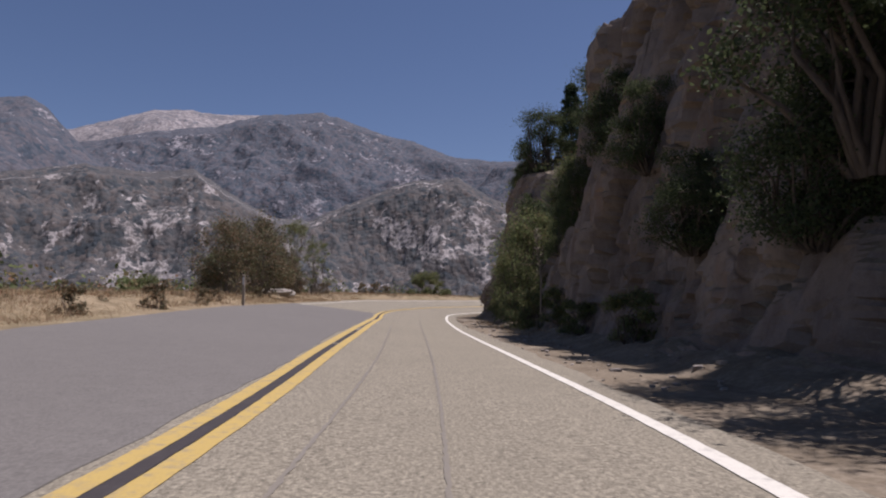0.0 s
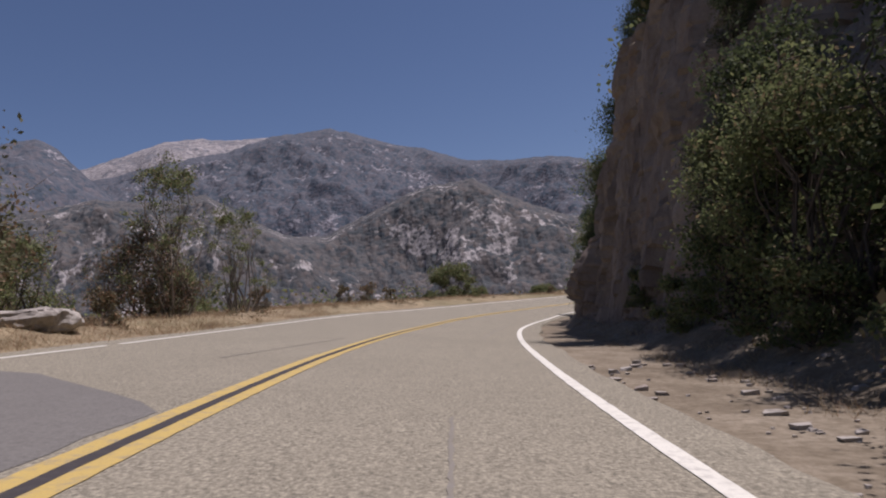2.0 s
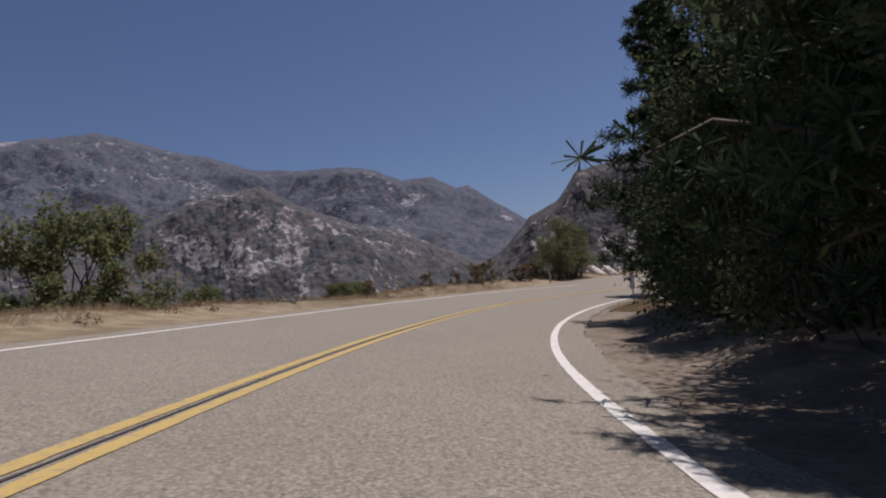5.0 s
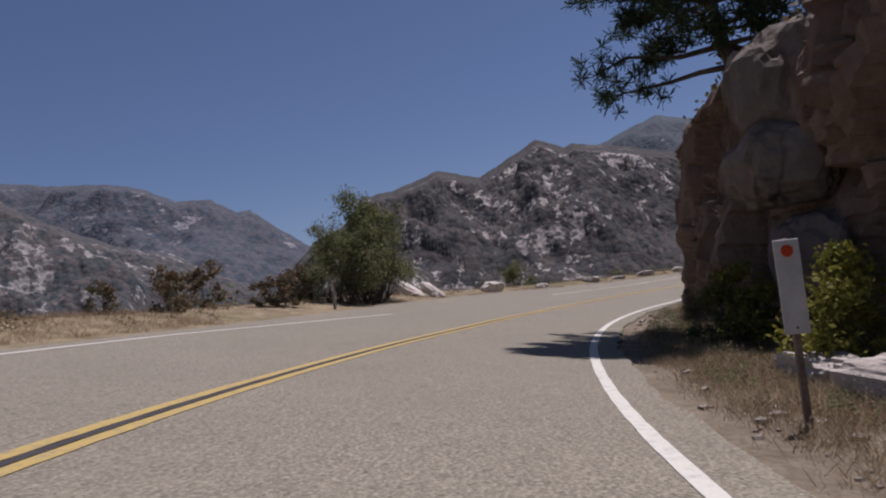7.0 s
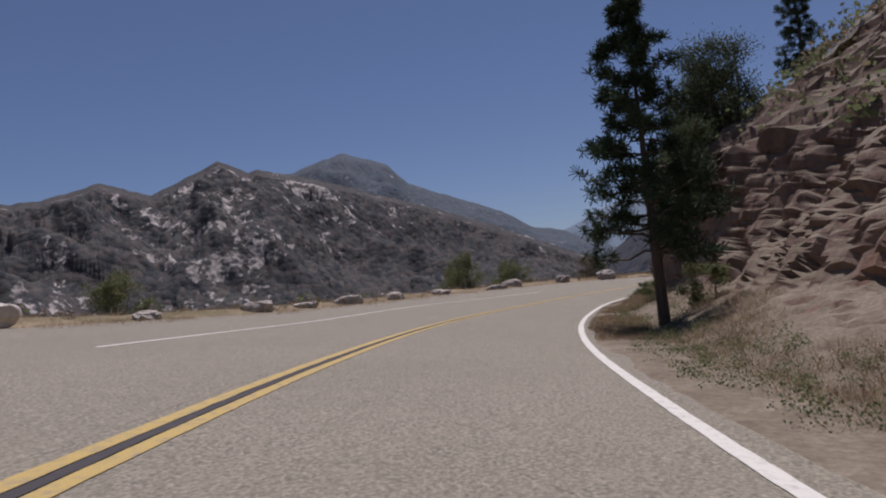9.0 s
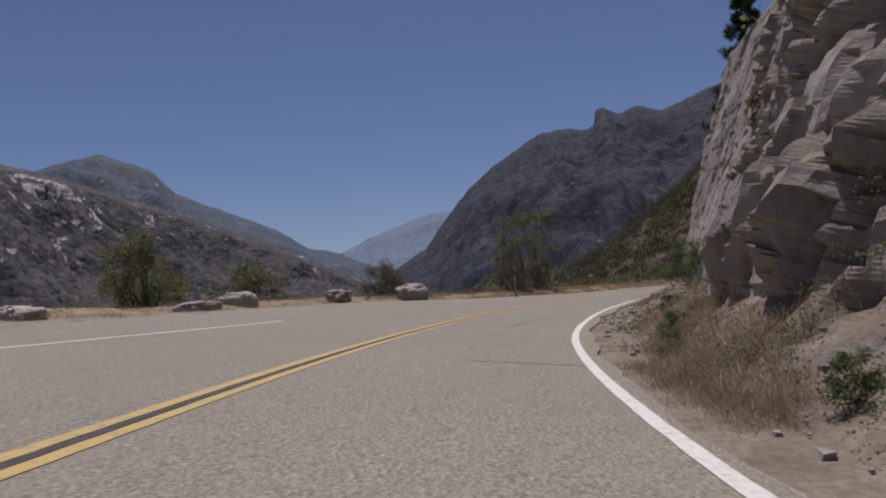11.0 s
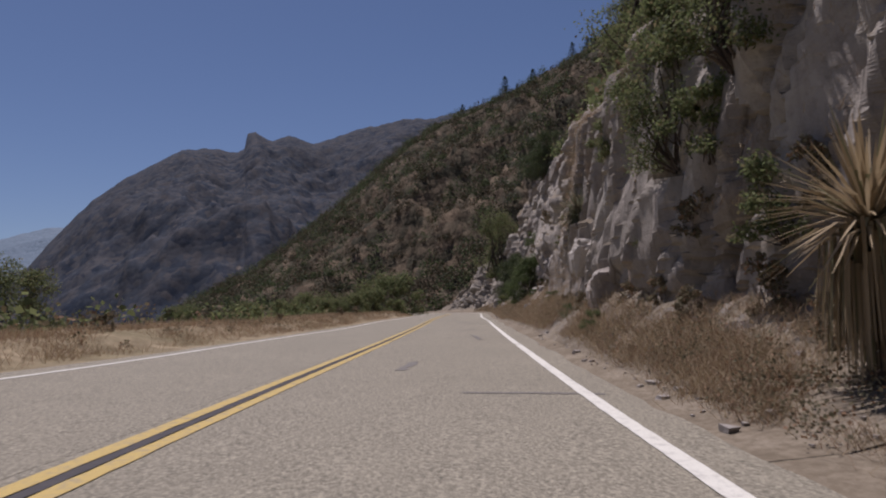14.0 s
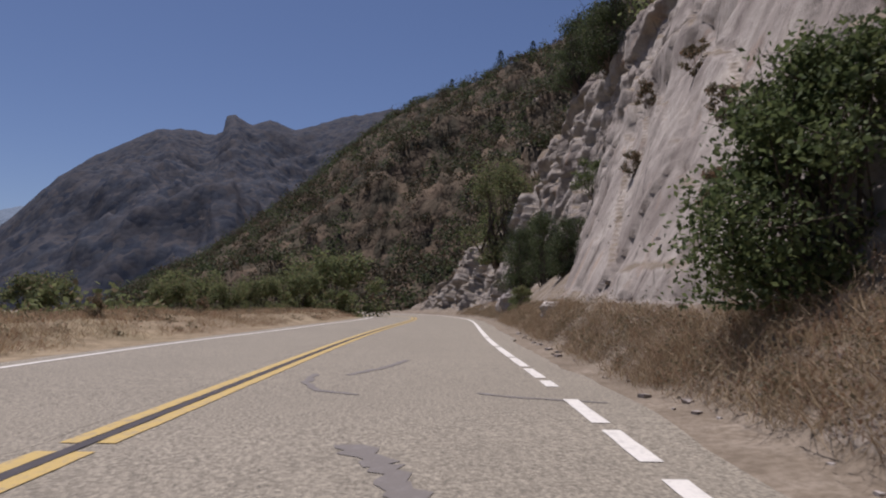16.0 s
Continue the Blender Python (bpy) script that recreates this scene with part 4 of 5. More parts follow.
# ---- vegetation builders ----
def leaf_quads(pts, size, rng, lift=0.3, slim=0.55):
    n = len(pts)
    nrm = rng.normal(size=(n, 3))
    nrm[:, 2] += lift
    nrm /= np.linalg.norm(nrm, axis=1)[:, None]
    u = np.cross(nrm, rng.normal(size=(n, 3)))
    u /= np.linalg.norm(u, axis=1)[:, None] + 1e-9
    w = np.cross(nrm, u)
    s = (size * rng.uniform(0.6, 1.4, n))[:, None]
    v = np.stack([pts - u * s, pts - w * s * slim, pts + u * s, pts + w * s * slim], 1)
    return v.reshape(-1, 3), np.arange(4 * n).reshape(-1, 4)


def tube(path, radii, sides=6):
    """A tapered limb through the points of a path."""
    path = np.asarray(path, float)
    vs, fs = [], []
    for i, (p, r) in enumerate(zip(path, radii)):
        t = path[min(i + 1, len(path) - 1)] - path[max(i - 1, 0)]
        t = t / (np.linalg.norm(t) + 1e-9)
        a = np.cross(t, (0.31, 0.95, 0.05))
        a /= np.linalg.norm(a) + 1e-9
        b = np.cross(t, a)
        for k in range(sides):
            g = 2 * math.pi * k / sides
            vs.append(p + r * (a * math.cos(g) + b * math.sin(g)))
        if i:
            for k in range(sides):
                j = (i - 1) * sides
                fs.append((j + k, j + (k + 1) % sides, j + sides + (k + 1) % sides, j + sides + k))
    return vs, fs


def join(pieces):
    vs, fs, n = [], [], 0
    for v, f in pieces:
        v, f = np.asarray(v, float).reshape(-1, 3), np.asarray(f, int)
        vs.append(v)
        fs.append(f + n)
        n += len(v)
    return np.concatenate(vs), np.concatenate(fs)


def limb(a, b, rng, r0, r1, bend=0.12, n=5, sides=5):
    a, b = np.asarray(a, float), np.asarray(b, float)
    ln = np.linalg.norm(b - a)
    pts = [a + (b - a) * i / (n - 1) + (rng.normal(size=3) * bend * ln * 0.5 if 0 < i < n - 1 else 0) for i in range(n)]
    return tube(pts, np.linspace(r0, r1, n), sides)


def root(name, m, label, category, group=""):
    ob = new(name)
    ob.empty_display_size = 0.2
    ob.matrix_basis = m
    return tagged(ob, label, category, group)


def leafy(name, seed, width, height, mat, label, category, m, blobs=14, leaves=2600, size=0.09, trunk=0.12, bare=0.25, sparse=0.0, wood=None, group=""):
    """A broadleaf tree or shrub: a trunk with limbs, and a crown of many small leaves in uneven clumps."""
    rng = np.random.default_rng(seed)
    top = root(name, m, label, category, group)
    pieces, pts = [], []
    fork = np.array([rng.normal() * 0.05 * width, rng.normal() * 0.05 * width, height * bare])
    if bare > 0.15:
        pieces.append(limb((0, 0, -0.3), fork, rng, trunk, trunk * 0.75, 0.08, 5, 7))
    per = np.array_split(np.arange(leaves), blobs)
    for i in range(blobs):
        g = rng.uniform(0, 2 * math.pi)
        rr = math.sqrt(rng.uniform(0.02, 1)) * 0.36 * width
        zz = rng.uniform(bare + (0.12 if bare > 0.04 else 0.0), 0.9) * height
        rr *= 1.15 - 0.65 * max(0.0, (zz / height - 0.45)) / 0.45
        c = np.array([rr * math.cos(g), rr * math.sin(g), zz])
        r = rng.uniform(0.11, 0.22) * min(width, height * 1.2)
        start = fork * rng.uniform(0.55, 1.0) if bare > 0.15 else np.array([0.06 * width * math.cos(g), 0.06 * width * math.sin(g), -0.1])
        pieces.append(limb(start, c, rng, trunk * rng.uniform(0.3, 0.5), trunk * 0.08, 0.12))
        for _ in range(3):
            o = rng.normal(size=3)
            o[2] = abs(o[2]) * 0.8
            pieces.append(limb(c, c + o / np.linalg.norm(o) * r * rng.uniform(0.8, 1.25), rng, trunk * 0.12, trunk * 0.03, 0.1, 4, 4))
        k = len(per[i])
        q = rng.normal(size=(k, 3))
        q /= np.linalg.norm(q, axis=1)[:, None]
        q *= (r * (rng.uniform(0.15, 1, k) ** 0.42) * (1 + 0.28 * rng.normal(size=k)))[:, None]
        q[:, 2] *= 0.75
        sub = rng.normal(size=(7, 3)) * r * 0.6
        pick = rng.integers(0, 7, k)
        q = q * (1 - sparse) * 0.8 + sub[pick] * (0.35 + 0.4 * sparse)
        pts.append(c + q)
    pts = np.concatenate(pts)
    pts[:, 2] = np.where(pts[:, 2] < 0.03, rng.uniform(0.03, 0.25 * height, len(pts)), pts[:, 2])
    v, f = join(pieces)
    mesh_object("trunk", v, f, wood or M_BARK, True, top)
    v, f = leaf_quads(pts, size, rng)
    mesh_object("crown", v, f, mat, False, top)
    return top


def pine(seed, height, m, label, lean=0.0, start=0.2, spread=0.22, tufts=9, group="", droop=0.0, needle=0.014):
    """A pine: tapered trunk, whorls of drooping branches and tufts of needles."""
    rng = np.random.default_rng(seed)
    top = root("pine_tree", m, label, "pine tree", group)
    pieces = [tube([(lean * z * 0.02 * height, 0, z * height) for z in (-0.03, 0.1, 0.3, 0.55, 0.8, 1.0)], [(0.02 if height < 12 else 0.013) * height * k for k in (1, 0.85, 0.7, 0.45, 0.22, 0.04)], 8)]
    nv, nf, n = [], [], 0
    z = start
    while z < 0.98:
        k = rng.integers(3, 6)
        g0 = rng.uniform(0, 6.28)
        for i in range(k):
            g = g0 + 6.28 * i / k + rng.normal() * 0.3
            ln = height * spread * (1.05 - z) ** 0.75 * rng.uniform(0.55, 1.2)
            b0 = np.array([lean * z * 0.02 * height, 0, z * height])
            tip = b0 + np.array([math.cos(g), math.sin(g), rng.uniform(-0.12, 0.3) - droop]) * ln
            pieces.append(limb(b0, tip, rng, 0.006 * height * (1.1 - z), 0.0015 * height, 0.1, 5, 4))
            for j in range(tufts):
                fpos = 0.3 + 0.75 * rng.uniform() ** 0.6
                c = b0 + (tip - b0) * fpos + rng.normal(size=3) * 0.07 * ln
                q = 24
                dirs = rng.normal(size=(q, 3))
                dirs[:, 2] += 0.35
                dirs /= np.linalg.norm(dirs, axis=1)[:, None]
                L = rng.uniform(0.16, 0.30, q)[:, None] * (height / 11) ** 0.4
                side = np.cross(dirs, rng.normal(size=(q, 3)))
                side /= np.linalg.norm(side, axis=1)[:, None]
                wv = side * needle * (height / 11) ** 0.4
                nv.append(np.stack([c - wv * 0.6, c + wv * 0.6, c + dirs * L + wv, c + dirs * L - wv], 1).reshape(-1, 3))
        z += rng.uniform(0.028, 0.05)
    v, f = join(pieces)
    mesh_object("trunk", v, f, M_BARK, True, top)
    nv = np.concatenate(nv)
    mesh_object("needles", nv, np.arange(len(nv)).reshape(-1, 4), M_PINE, False, top)
    return top


def yucca(seed, m, radius, leaves, stalk, label, skirt=0, trunk=0.0, mat=None):
    """A rosette of sword leaves, with or without a tall dry flower stalk."""
    rng = np.random.default_rng(seed)
    top = root("yucca", m, label, "yucca")
    nv = []
    for i in range(leaves):
        g, el = rng.uniform(0, 6.28), rng.uniform(-0.35, 1.35)
        d = np.array([math.cos(g) * math.cos(el), math.sin(g) * math.cos(el), math.sin(el)])
        side = np.cross(d, (0, 0, 1.0)) + 1e-6
        side /= np.linalg.norm(side)
        L = radius * rng.uniform(0.7, 1.15)
        a, b = d * L * 0.5, d * L + np.array([0, 0, -0.18 * L * math.cos(el)])
        nv.append([-side * 0.012, side * 0.012, a + side * 0.016, a - side * 0.016])
        nv.append([a - side * 0.016, a + side * 0.016, b + side * 0.002, b - side * 0.002])
    for i in range(skirt):
        g, z0 = rng.uniform(0, 6.28), -trunk * rng.uniform(0.0, 0.45)
        out, down = rng.uniform(0.12, 0.5) * radius, rng.uniform(0.5, 0.95) * radius
        c = np.array([math.cos(g), math.sin(g), 0.0])
        side = np.array([-c[1], c[0], 0.0]) * 0.014
        o = np.array([0, 0, z0])
        a = o + c * out * 0.8 + np.array([0, 0, 0.05])
        b = o + c * out + np.array([0, 0, -down])
        nv.append([o - side, o + side, a + side, a - side])
        nv.append([a - side, a + side, b + side * 0.3, b - side * 0.3])
    if trunk:
        v, f = join([tube([(0, 0, -trunk - 0.2), (0, 0, 0.05)], (0.11, 0.09), 8)])
        mesh_object("trunk", v, f, M_BARK, True, top)
    nv = np.array(nv).reshape(-1, 3)
    mesh_object("leaves", nv, np.arange(len(nv)).reshape(-1, 4), mat or M_YUCCA, False, top)
    if stalk:
        pieces = [tube([(0, 0, 0), (0.03, 0, stalk * 0.5), (-0.05 * stalk, 0, stalk)], (0.035, 0.03, 0.008), 6)]
        for i in range(90):
            z = stalk * rng.uniform(0.52, 0.99)
            g = rng.uniform(0, 6.28)
            L = 0.22 * (1.05 - (z / stalk)) ** 0.5 + 0.05
            x0 = 0.03 * z / stalk - 0.08 * stalk * max(0, z / stalk - 0.5)
            pieces.append(limb((x0, 0, z), (x0 + math.cos(g) * L, math.sin(g) * L, z + 0.08), rng, 0.008, 0.014, 0.05, 3, 4))
        v, f = join(pieces)
        mesh_object("flower_stalk", v, f, M_TWIG, True, top)
    return top


def boulder(m, size, seed, mat=None, label="pale granite boulder on the roadside", group="", sharp=0.5, name="boulder"):
    """A rounded or broken stone."""
    bm = bmesh.new()
    bmesh.ops.create_icosphere(bm, subdivisions=4, radius=1)
    co = np.array([v.co for v in bm.verts])
    sg = np.sign(co) * np.abs(co) ** (1 - 0.45 * sharp)
    sg *= (1 + 0.20 * fbm(co * 1.3 + seed * 3.1, 3, 0.5, seed) + 0.12 * sharp * blocks(co * 1.6 + seed, seed) + 0.03 * fbm(co * 6, 3, 0.5, seed + 2))[:, None]
    sg[:, 2] = np.maximum(sg[:, 2], -0.8)
    for v, c in zip(bm.verts, sg):
        v.co = Vector(c * np.array(size) / 2)
    for v in bm.verts:
        v.co.z += size[2] * 0.36
    ob = part(name, bm, mat or M_ROCK_PALE, None, smooth=False)
    ob.matrix_basis = m
    return tagged(ob, label, "boulder", group)


def bank_spot(s, d, sink=0.15, turn=0.0, scale=1.0):
    return spot(s, d, bank_height(s, d) - sink, turn, scale)


def left_spot(s, d, sink=0.1, turn=0.0, scale=1.0):
    return spot(s, d, float(left_height(np.array(float(s)), np.array(float(d)))) - sink, turn, scale)


# ---- grass and scrub that nobody could count ----
def grass(name, zones, mat, label, seed, height=0.25, width=0.004, per=26, spread=0.42):
    """Tufts of dry blades over zones (s0, s1, d0, d1, tufts, scale)."""
    rng = np.random.default_rng(seed)
    out = []
    for s0, s1, d0, d1, count, sc in zones:
        s, d = rng.uniform(s0, s1, count), rng.uniform(d0, d1, count)
        keep = value_noise(np.stack([s * 0.45, d * 0.6, s * 0], -1), seed) > -0.45
        s, d = s[keep], d[keep]
        if d0 < 0:
            h = left_height(s, d)
        else:
            h = np.array([bank_height(a, b) for a, b in zip(s, d)])
        base = place(s, d, h - 0.03)
        n = len(s)
        tall = height * sc * rng.uniform(0.45, 1.25, n)
        b = np.repeat(base, per, 0) + np.concatenate([rng.normal(size=(n * per, 2)) * spread * 0.5 * sc, np.zeros((n * per, 1))], 1)
        t = np.repeat(tall, per) * rng.uniform(0.5, 1.1, n * per)
        lean = rng.normal(size=(n * per, 3)) * 0.75
        lean[:, 2] = 1
        tip = b + lean * t[:, None]
        g = rng.uniform(0, 6.28, n * per)
        side = np.stack([np.cos(g), np.sin(g), g * 0], 1) * width * sc * rng.uniform(0.6, 1.5, n * per)[:, None]
        mid = b + lean * t[:, None] * 0.55 + side * 0.3
        out.append(np.stack([b - side, b + side, mid + side * 0.8, tip], 1).reshape(-1, 3))
    v = np.concatenate(out)
    ob = mesh_object(name, v, np.arange(len(v)).reshape(-1, 4), mat)
    return tagged(ob, label, "grass", kind="stuff")


grass("dry_grass", [(5, 60, -14, -7.3, 2600, 1.0), (60, 112, -13, -8.6, 2600, 0.9), (112, 190, -17, -10.5, 1800, 0.8), (186, 262, -16, -7.4, 5200, 1.1), (262, 300, -14, -7.2, 1500, 1.2)], M_GRASS, "tall dry straw-coloured grass on the verge", 5)
grass("dry_grass", [(16, 70, 2.9, 4.6, 500, 0.7), (96, 112, 1.95, 4.2, 2000, 0.75), (136, 161, 1.6, 3.0, 2200, 0.65), (146, 160, 1.65, 3.4, 2600, 0.45), (96, 150, 2.6, 5.2, 2200, 0.8), (158, 165, 2.4, 3.8, 500, 0.7), (183, 205, 2.3, 4.4, 2000, 0.7), (174, 184, 2.8, 4.4, 900, 0.5), (200, 262, 2.1, 3.0, 7000, 0.7), (206, 236, 2.3, 3.8, 2600, 0.7), (262, 290, 2.2, 3.6, 600, 1.0)], M_GRASS_RED, "dry reddish grass and stalks on the talus", 6)


def clumps(name, anchors, radius, mat, label, seed, per=26, size=0.35):
    """Far scrub: each clump is a knot of leaves; anchors are foot points."""
    rng = np.random.default_rng(seed)
    n = len(anchors)
    r = radius * rng.uniform(0.5, 1.5, n)
    q = rng.normal(size=(n, per, 3))
    q /= np.linalg.norm(q, axis=2)[:, :, None]
    q[:, :, 2] = np.abs(q[:, :, 2]) * 1.15
    pts = anchors[:, None, :] + q * r[:, None, None] * rng.uniform(0.45, 1.0, (n, per, 1))
    v, f = leaf_quads(pts.reshape(-1, 3), size * radius, rng, 0.6, 0.75)
    return tagged(mesh_object(name, v, f, mat), label, "shrubs", kind="stuff")


def hill_points(count, seed, q0, q1, az0, az1):
    """Foot points on the south hillside, cast on its mesh."""
    rng = np.random.default_rng(seed)
    me = bpy.data.objects["hillside_south"].data
    co = np.empty(len(me.vertices) * 3)
    me.vertices.foreach_get("co", co)
    co = co.reshape(-1, 3)
    rel = co[:, :2] - np.array(HILL_EYE[:2])
    az = np.degrees(np.arctan2(-rel[:, 0], rel[:, 1]))
    dist = np.interp(-az, [-q[0] for q in HILL], [q[2] for q in HILL])
    q = (np.linalg.norm(rel, axis=1) / dist - 0.36) / 0.64
    ok = np.where((az > az0) & (az < az1) & (q > q0) & (q < q1))[0]
    return co[rng.choice(ok, min(count, len(ok)), replace=False)] + rng.normal(size=(min(count, len(ok)), 3)) * np.array([0.6, 0.6, 0.1])


clumps("hillside_scrub", hill_points(1500, 8, 0.0, 1.02, -135, -84), 2.5, M_OAK, "dark evergreen scrub covering the hillside", 8, 80, 0.10)
clumps("hillside_scrub", hill_points(2100, 9, 0.0, 1.0, -135, -84), 1.9, M_HILLBRUSH, "brown dry brush between the evergreen shrubs", 9, 80, 0.10)
clumps("hillside_scrub", hill_points(700, 10, 0.0, 0.95, -135, -84), 2.8, M_HILLBRUSH, "olive brown brush on the hillside", 10, 100, 0.09)

# upper slope over the cut bank
rng0 = np.random.default_rng(77)
us, ud = rng0.uniform(-50, 262, 1500), rng0.uniform(0, 1, 1500)
pd_, ph_ = profile(us)
ud = pd_[:, 3] + 0.3 + (pd_[:, 4] - pd_[:, 3]) * ud
ud = np.where((us > 187) & (us < 200), np.maximum(ud, pd_[:, 3] + 1.9), ud)
uh = np.array([bank_height(a, b) for a, b in zip(us, ud)])
clumps("upper_slope_scrub", place(us[:900], ud[:900], uh[:900] - 0.2), 1.1, M_BRUSH, "olive scrub on the slope above the cut", 11, 60, 0.10)
clumps("upper_slope_scrub", place(us[900:], ud[900:], uh[900:] - 0.2), 0.8, M_DRYBRUSH, "dry brown brush on the slope above the cut", 12, 45, 0.11)
# scrub below the road on the valley side
vs_, vd_ = rng0.uniform(-60, 262, 2600), rng0.uniform(0, 1, 2600) ** 1.5
vd_ = -smooth_curve(EDGE_L, vs_) - 7.5 - vd_ * 60
vh_ = left_height(vs_, vd_)
clumps("valley_scrub", place(vs_[:1500], vd_[:1500], vh_[:1500] - 0.2), 1.3, M_BRUSH, "olive scrub on the slope below the road", 13, 60, 0.10)
clumps("valley_scrub", place(vs_[1500:], vd_[1500:], vh_[1500:] - 0.2), 1.0, M_DRYBRUSH, "dry brush on the slope below the road", 14, 50, 0.10)

# low dry weeds on the talus and the verge
ws, wd = rng0.uniform(180, 290, 760), 2.15 + 0.8 * rng0.uniform(0, 1, 760)
wh = np.array([bank_height(a, b) for a, b in zip(ws, wd)])
clumps("dry_weeds", place(ws, wd, wh - 0.03), 0.26, M_DRYBRUSH, "low reddish-brown dry weeds on the talus", 15, 110, 0.06)
ws, wd = rng0.uniform(98, 166, 520), rng0.uniform(2.1, 3.9, 520)
wh = np.array([bank_height(a, b) for a, b in zip(ws, wd)])
clumps("dry_weeds", place(*[np.concatenate(q) for q in zip(*[(a_, b_, np.array([bank_height(i, j) for i, j in zip(a_, b_)]) - 0.03) for a_, b_ in ((rng0.uniform(110, 121, 90), rng0.uniform(2.0, 3.4, 90)), (rng0.uniform(156, 168, 90), rng0.uniform(2.6, 4.2, 90)), (rng0.uniform(100, 110, 70), rng0.uniform(2.6, 4.6, 70)))])]), 0.22, M_DRYBRUSH, "reddish-brown dry weeds at the foot of the rock", 18, 120, 0.06)
clumps("roadside_weeds", place(ws, wd, wh - 0.03), 0.22, M_BRUSH, "low olive weeds along the shoulder", 16, 100, 0.065)
ws, wd = rng0.uniform(5, 290, 900), rng0.uniform(1.4, 7.5, 900)
wd = -smooth_curve(EDGE_L, ws) - wd
clumps("verge_weeds", place(ws, wd, left_height(ws, wd) - 0.03), 0.28, M_DRYBRUSH, "low dry weeds on the sandy verge", 17, 60, 0.11)


# ---- trees and shrubs, along the road ----
oak_a = leafy("oak_tree", 101, 6.0, 6.5, M_OAK, "dense dark evergreen oak hanging over the road cut", "tree", bank_spot(14, 10.0), 36, 17000, 0.06, 0.22, 0.15, group="oaks on the cut bank")
oak_b = leafy("oak_tree", 102, 5.0, 5.0, M_OAK, "round dark evergreen oak on the bank", "tree", bank_spot(36.5, 6.0), 34, 16000, 0.052, 0.18, 0.03, group="oaks on the cut bank")
oak_c = leafy("oak_tree", 110, 4.2, 5.4, M_BRUSH, "olive-green oak scrub leaning out over the shoulder", "tree", bank_spot(32.2, 4.9), 34, 15000, 0.05, 0.15, 0.0)
bush_a = leafy("shrub", 103, 2.4, 1.8, M_BRUSH, "olive chaparral shrub at the roadside", "shrub", bank_spot(29.5, 4.4), 16, 4200, 0.045, 0.05, 0.0)
bush_b = leafy("shrub", 104, 1.2, 0.9, M_DRYBRUSH, "low dry brown shrub on the verge", "shrub", left_spot(20.0, -7.4), 10, 1600, 0.035, 0.03, 0.0, sparse=0.4, wood=M_TWIG)
green_a = leafy("shrub", 105, 2.2, 1.9, M_GREEN, "bright green leafy shrub", "shrub", bank_spot(258.0, 6.0, 0.1), 14, 3600, 0.04, 0.05, 0.0)
tree_dry = leafy("tree", 106, 5.4, 5.0, M_OLIVE, "half-bare dusty olive tree on the valley side", "tree", left_spot(39.8, -9.8, 0.3), 34, 15000, 0.055, 0.12, 0.06, sparse=0.2, wood=M_TWIG)
tree_grn = leafy("tree", 107, 5.2, 5.2, M_AIRY, "airy olive-green tree on the valley side", "tree", left_spot(123.2, -11.3, 0.2, 0, 1.05), 28, 9500, 0.06, 0.12, 0.1, sparse=0.4)
tree_bare = leafy("tree", 111, 3.8, 5.6, M_AIRY, "sparse half-bare tree with thin upright twigs", "tree", left_spot(200.2, -10.4, 0.2, 0, 1.15), 26, 5200, 0.04, 0.09, 0.05, sparse=0.6, wood=M_TWIG)
dome = leafy("shrub_tree", 112, 6.0, 3.0, M_BRUSH, "broad rounded olive shrub beyond the verge", "shrub", left_spot(85.2, -11.6, 0.2, 0, 1.05), 34, 12000, 0.07, 0.10, 0.0, sparse=0.15)
big_green = leafy("shrub", 113, 2.75, 2.8, M_GREEN, "tall dense green shrub against the granite slab", "shrub", bank_spot(234.2, 3.5, 0.5), 60, 22000, 0.036, 0.07, 0.0)
yel = leafy("shrub", 108, 1.9, 1.9, M_YELLOWBUSH, "yellow-green leafy shrub against the rock", "shrub", bank_spot(103.8, 4.3), 14, 3600, 0.045, 0.05, 0.0)


def put(ob, m, label="", group=""):
    return tagged(copy_thing(ob, m), label, group=group)


# dark trees over the cut bank
for s, d, sc, turn in ((5.5, 5.6, 0.75, 33), (8.2, 5.3, 0.7, 133), (12, 10.4, 0.9, 233), (16, 10.2, 0.65, 300), (19, 10.6, 0.65, 140), (24, 11, 0.6, 200), (29, 11.4, 0.55, 260), (34, 11.6, 0.55, 320), (39, 11.2, 0.6, 20), (45, 11.0, 0.95, 50),
                       (57, 10.4, 0.75, 170), (63, 6.6, 0.75, 230), (67, 6.6, 1.0, 290), (72, 5.6, 1.05, 10), (77, 6.0, 1.1, 70), (82, 6.4, 1.1, 130), (88, 6.6, 1.1, 190), (101.5, 6.4, 0.75, 10), (104.4, 7.0, 0.7, 100), (107, 7.4, 0.6, 220), (152.5, 6.6, 0.75, 250), (154.8, 6.4, 0.65, 310)):
    put(oak_a, bank_spot(s, d, 0.3, turn, sc))
for s, d, sc, turn in ((40.5, 5.6, 0.9, 40), (43.5, 11.0, 1.0, 100), (61.5, 5.0, 0.6, 160), (65.5, 4.6, 0.8, 220), (69.0, 4.4, 0.9, 280), (73.0, 4.2, 0.95, 340), (77, 4.4, 0.9, 25), (81, 4.6, 0.9, 85), (86, 4.8, 0.9, 145), (92, 5.2, 0.85, 200),
                       (26, 9.6, 0.7, 190), (20, 9.6, 0.8, 70), (153.5, 5.0, 0.6, 300), (155.2, 5.2, 0.55, 30), (151, 4.6, 0.7, 80), (149.5, 5.2, 0.8, 210),
                       (270, 7.84, 1.0, 77), (262, 7.88, 1.0, 150)):
    put(oak_b, bank_spot(s, d, 0.3, turn, sc))
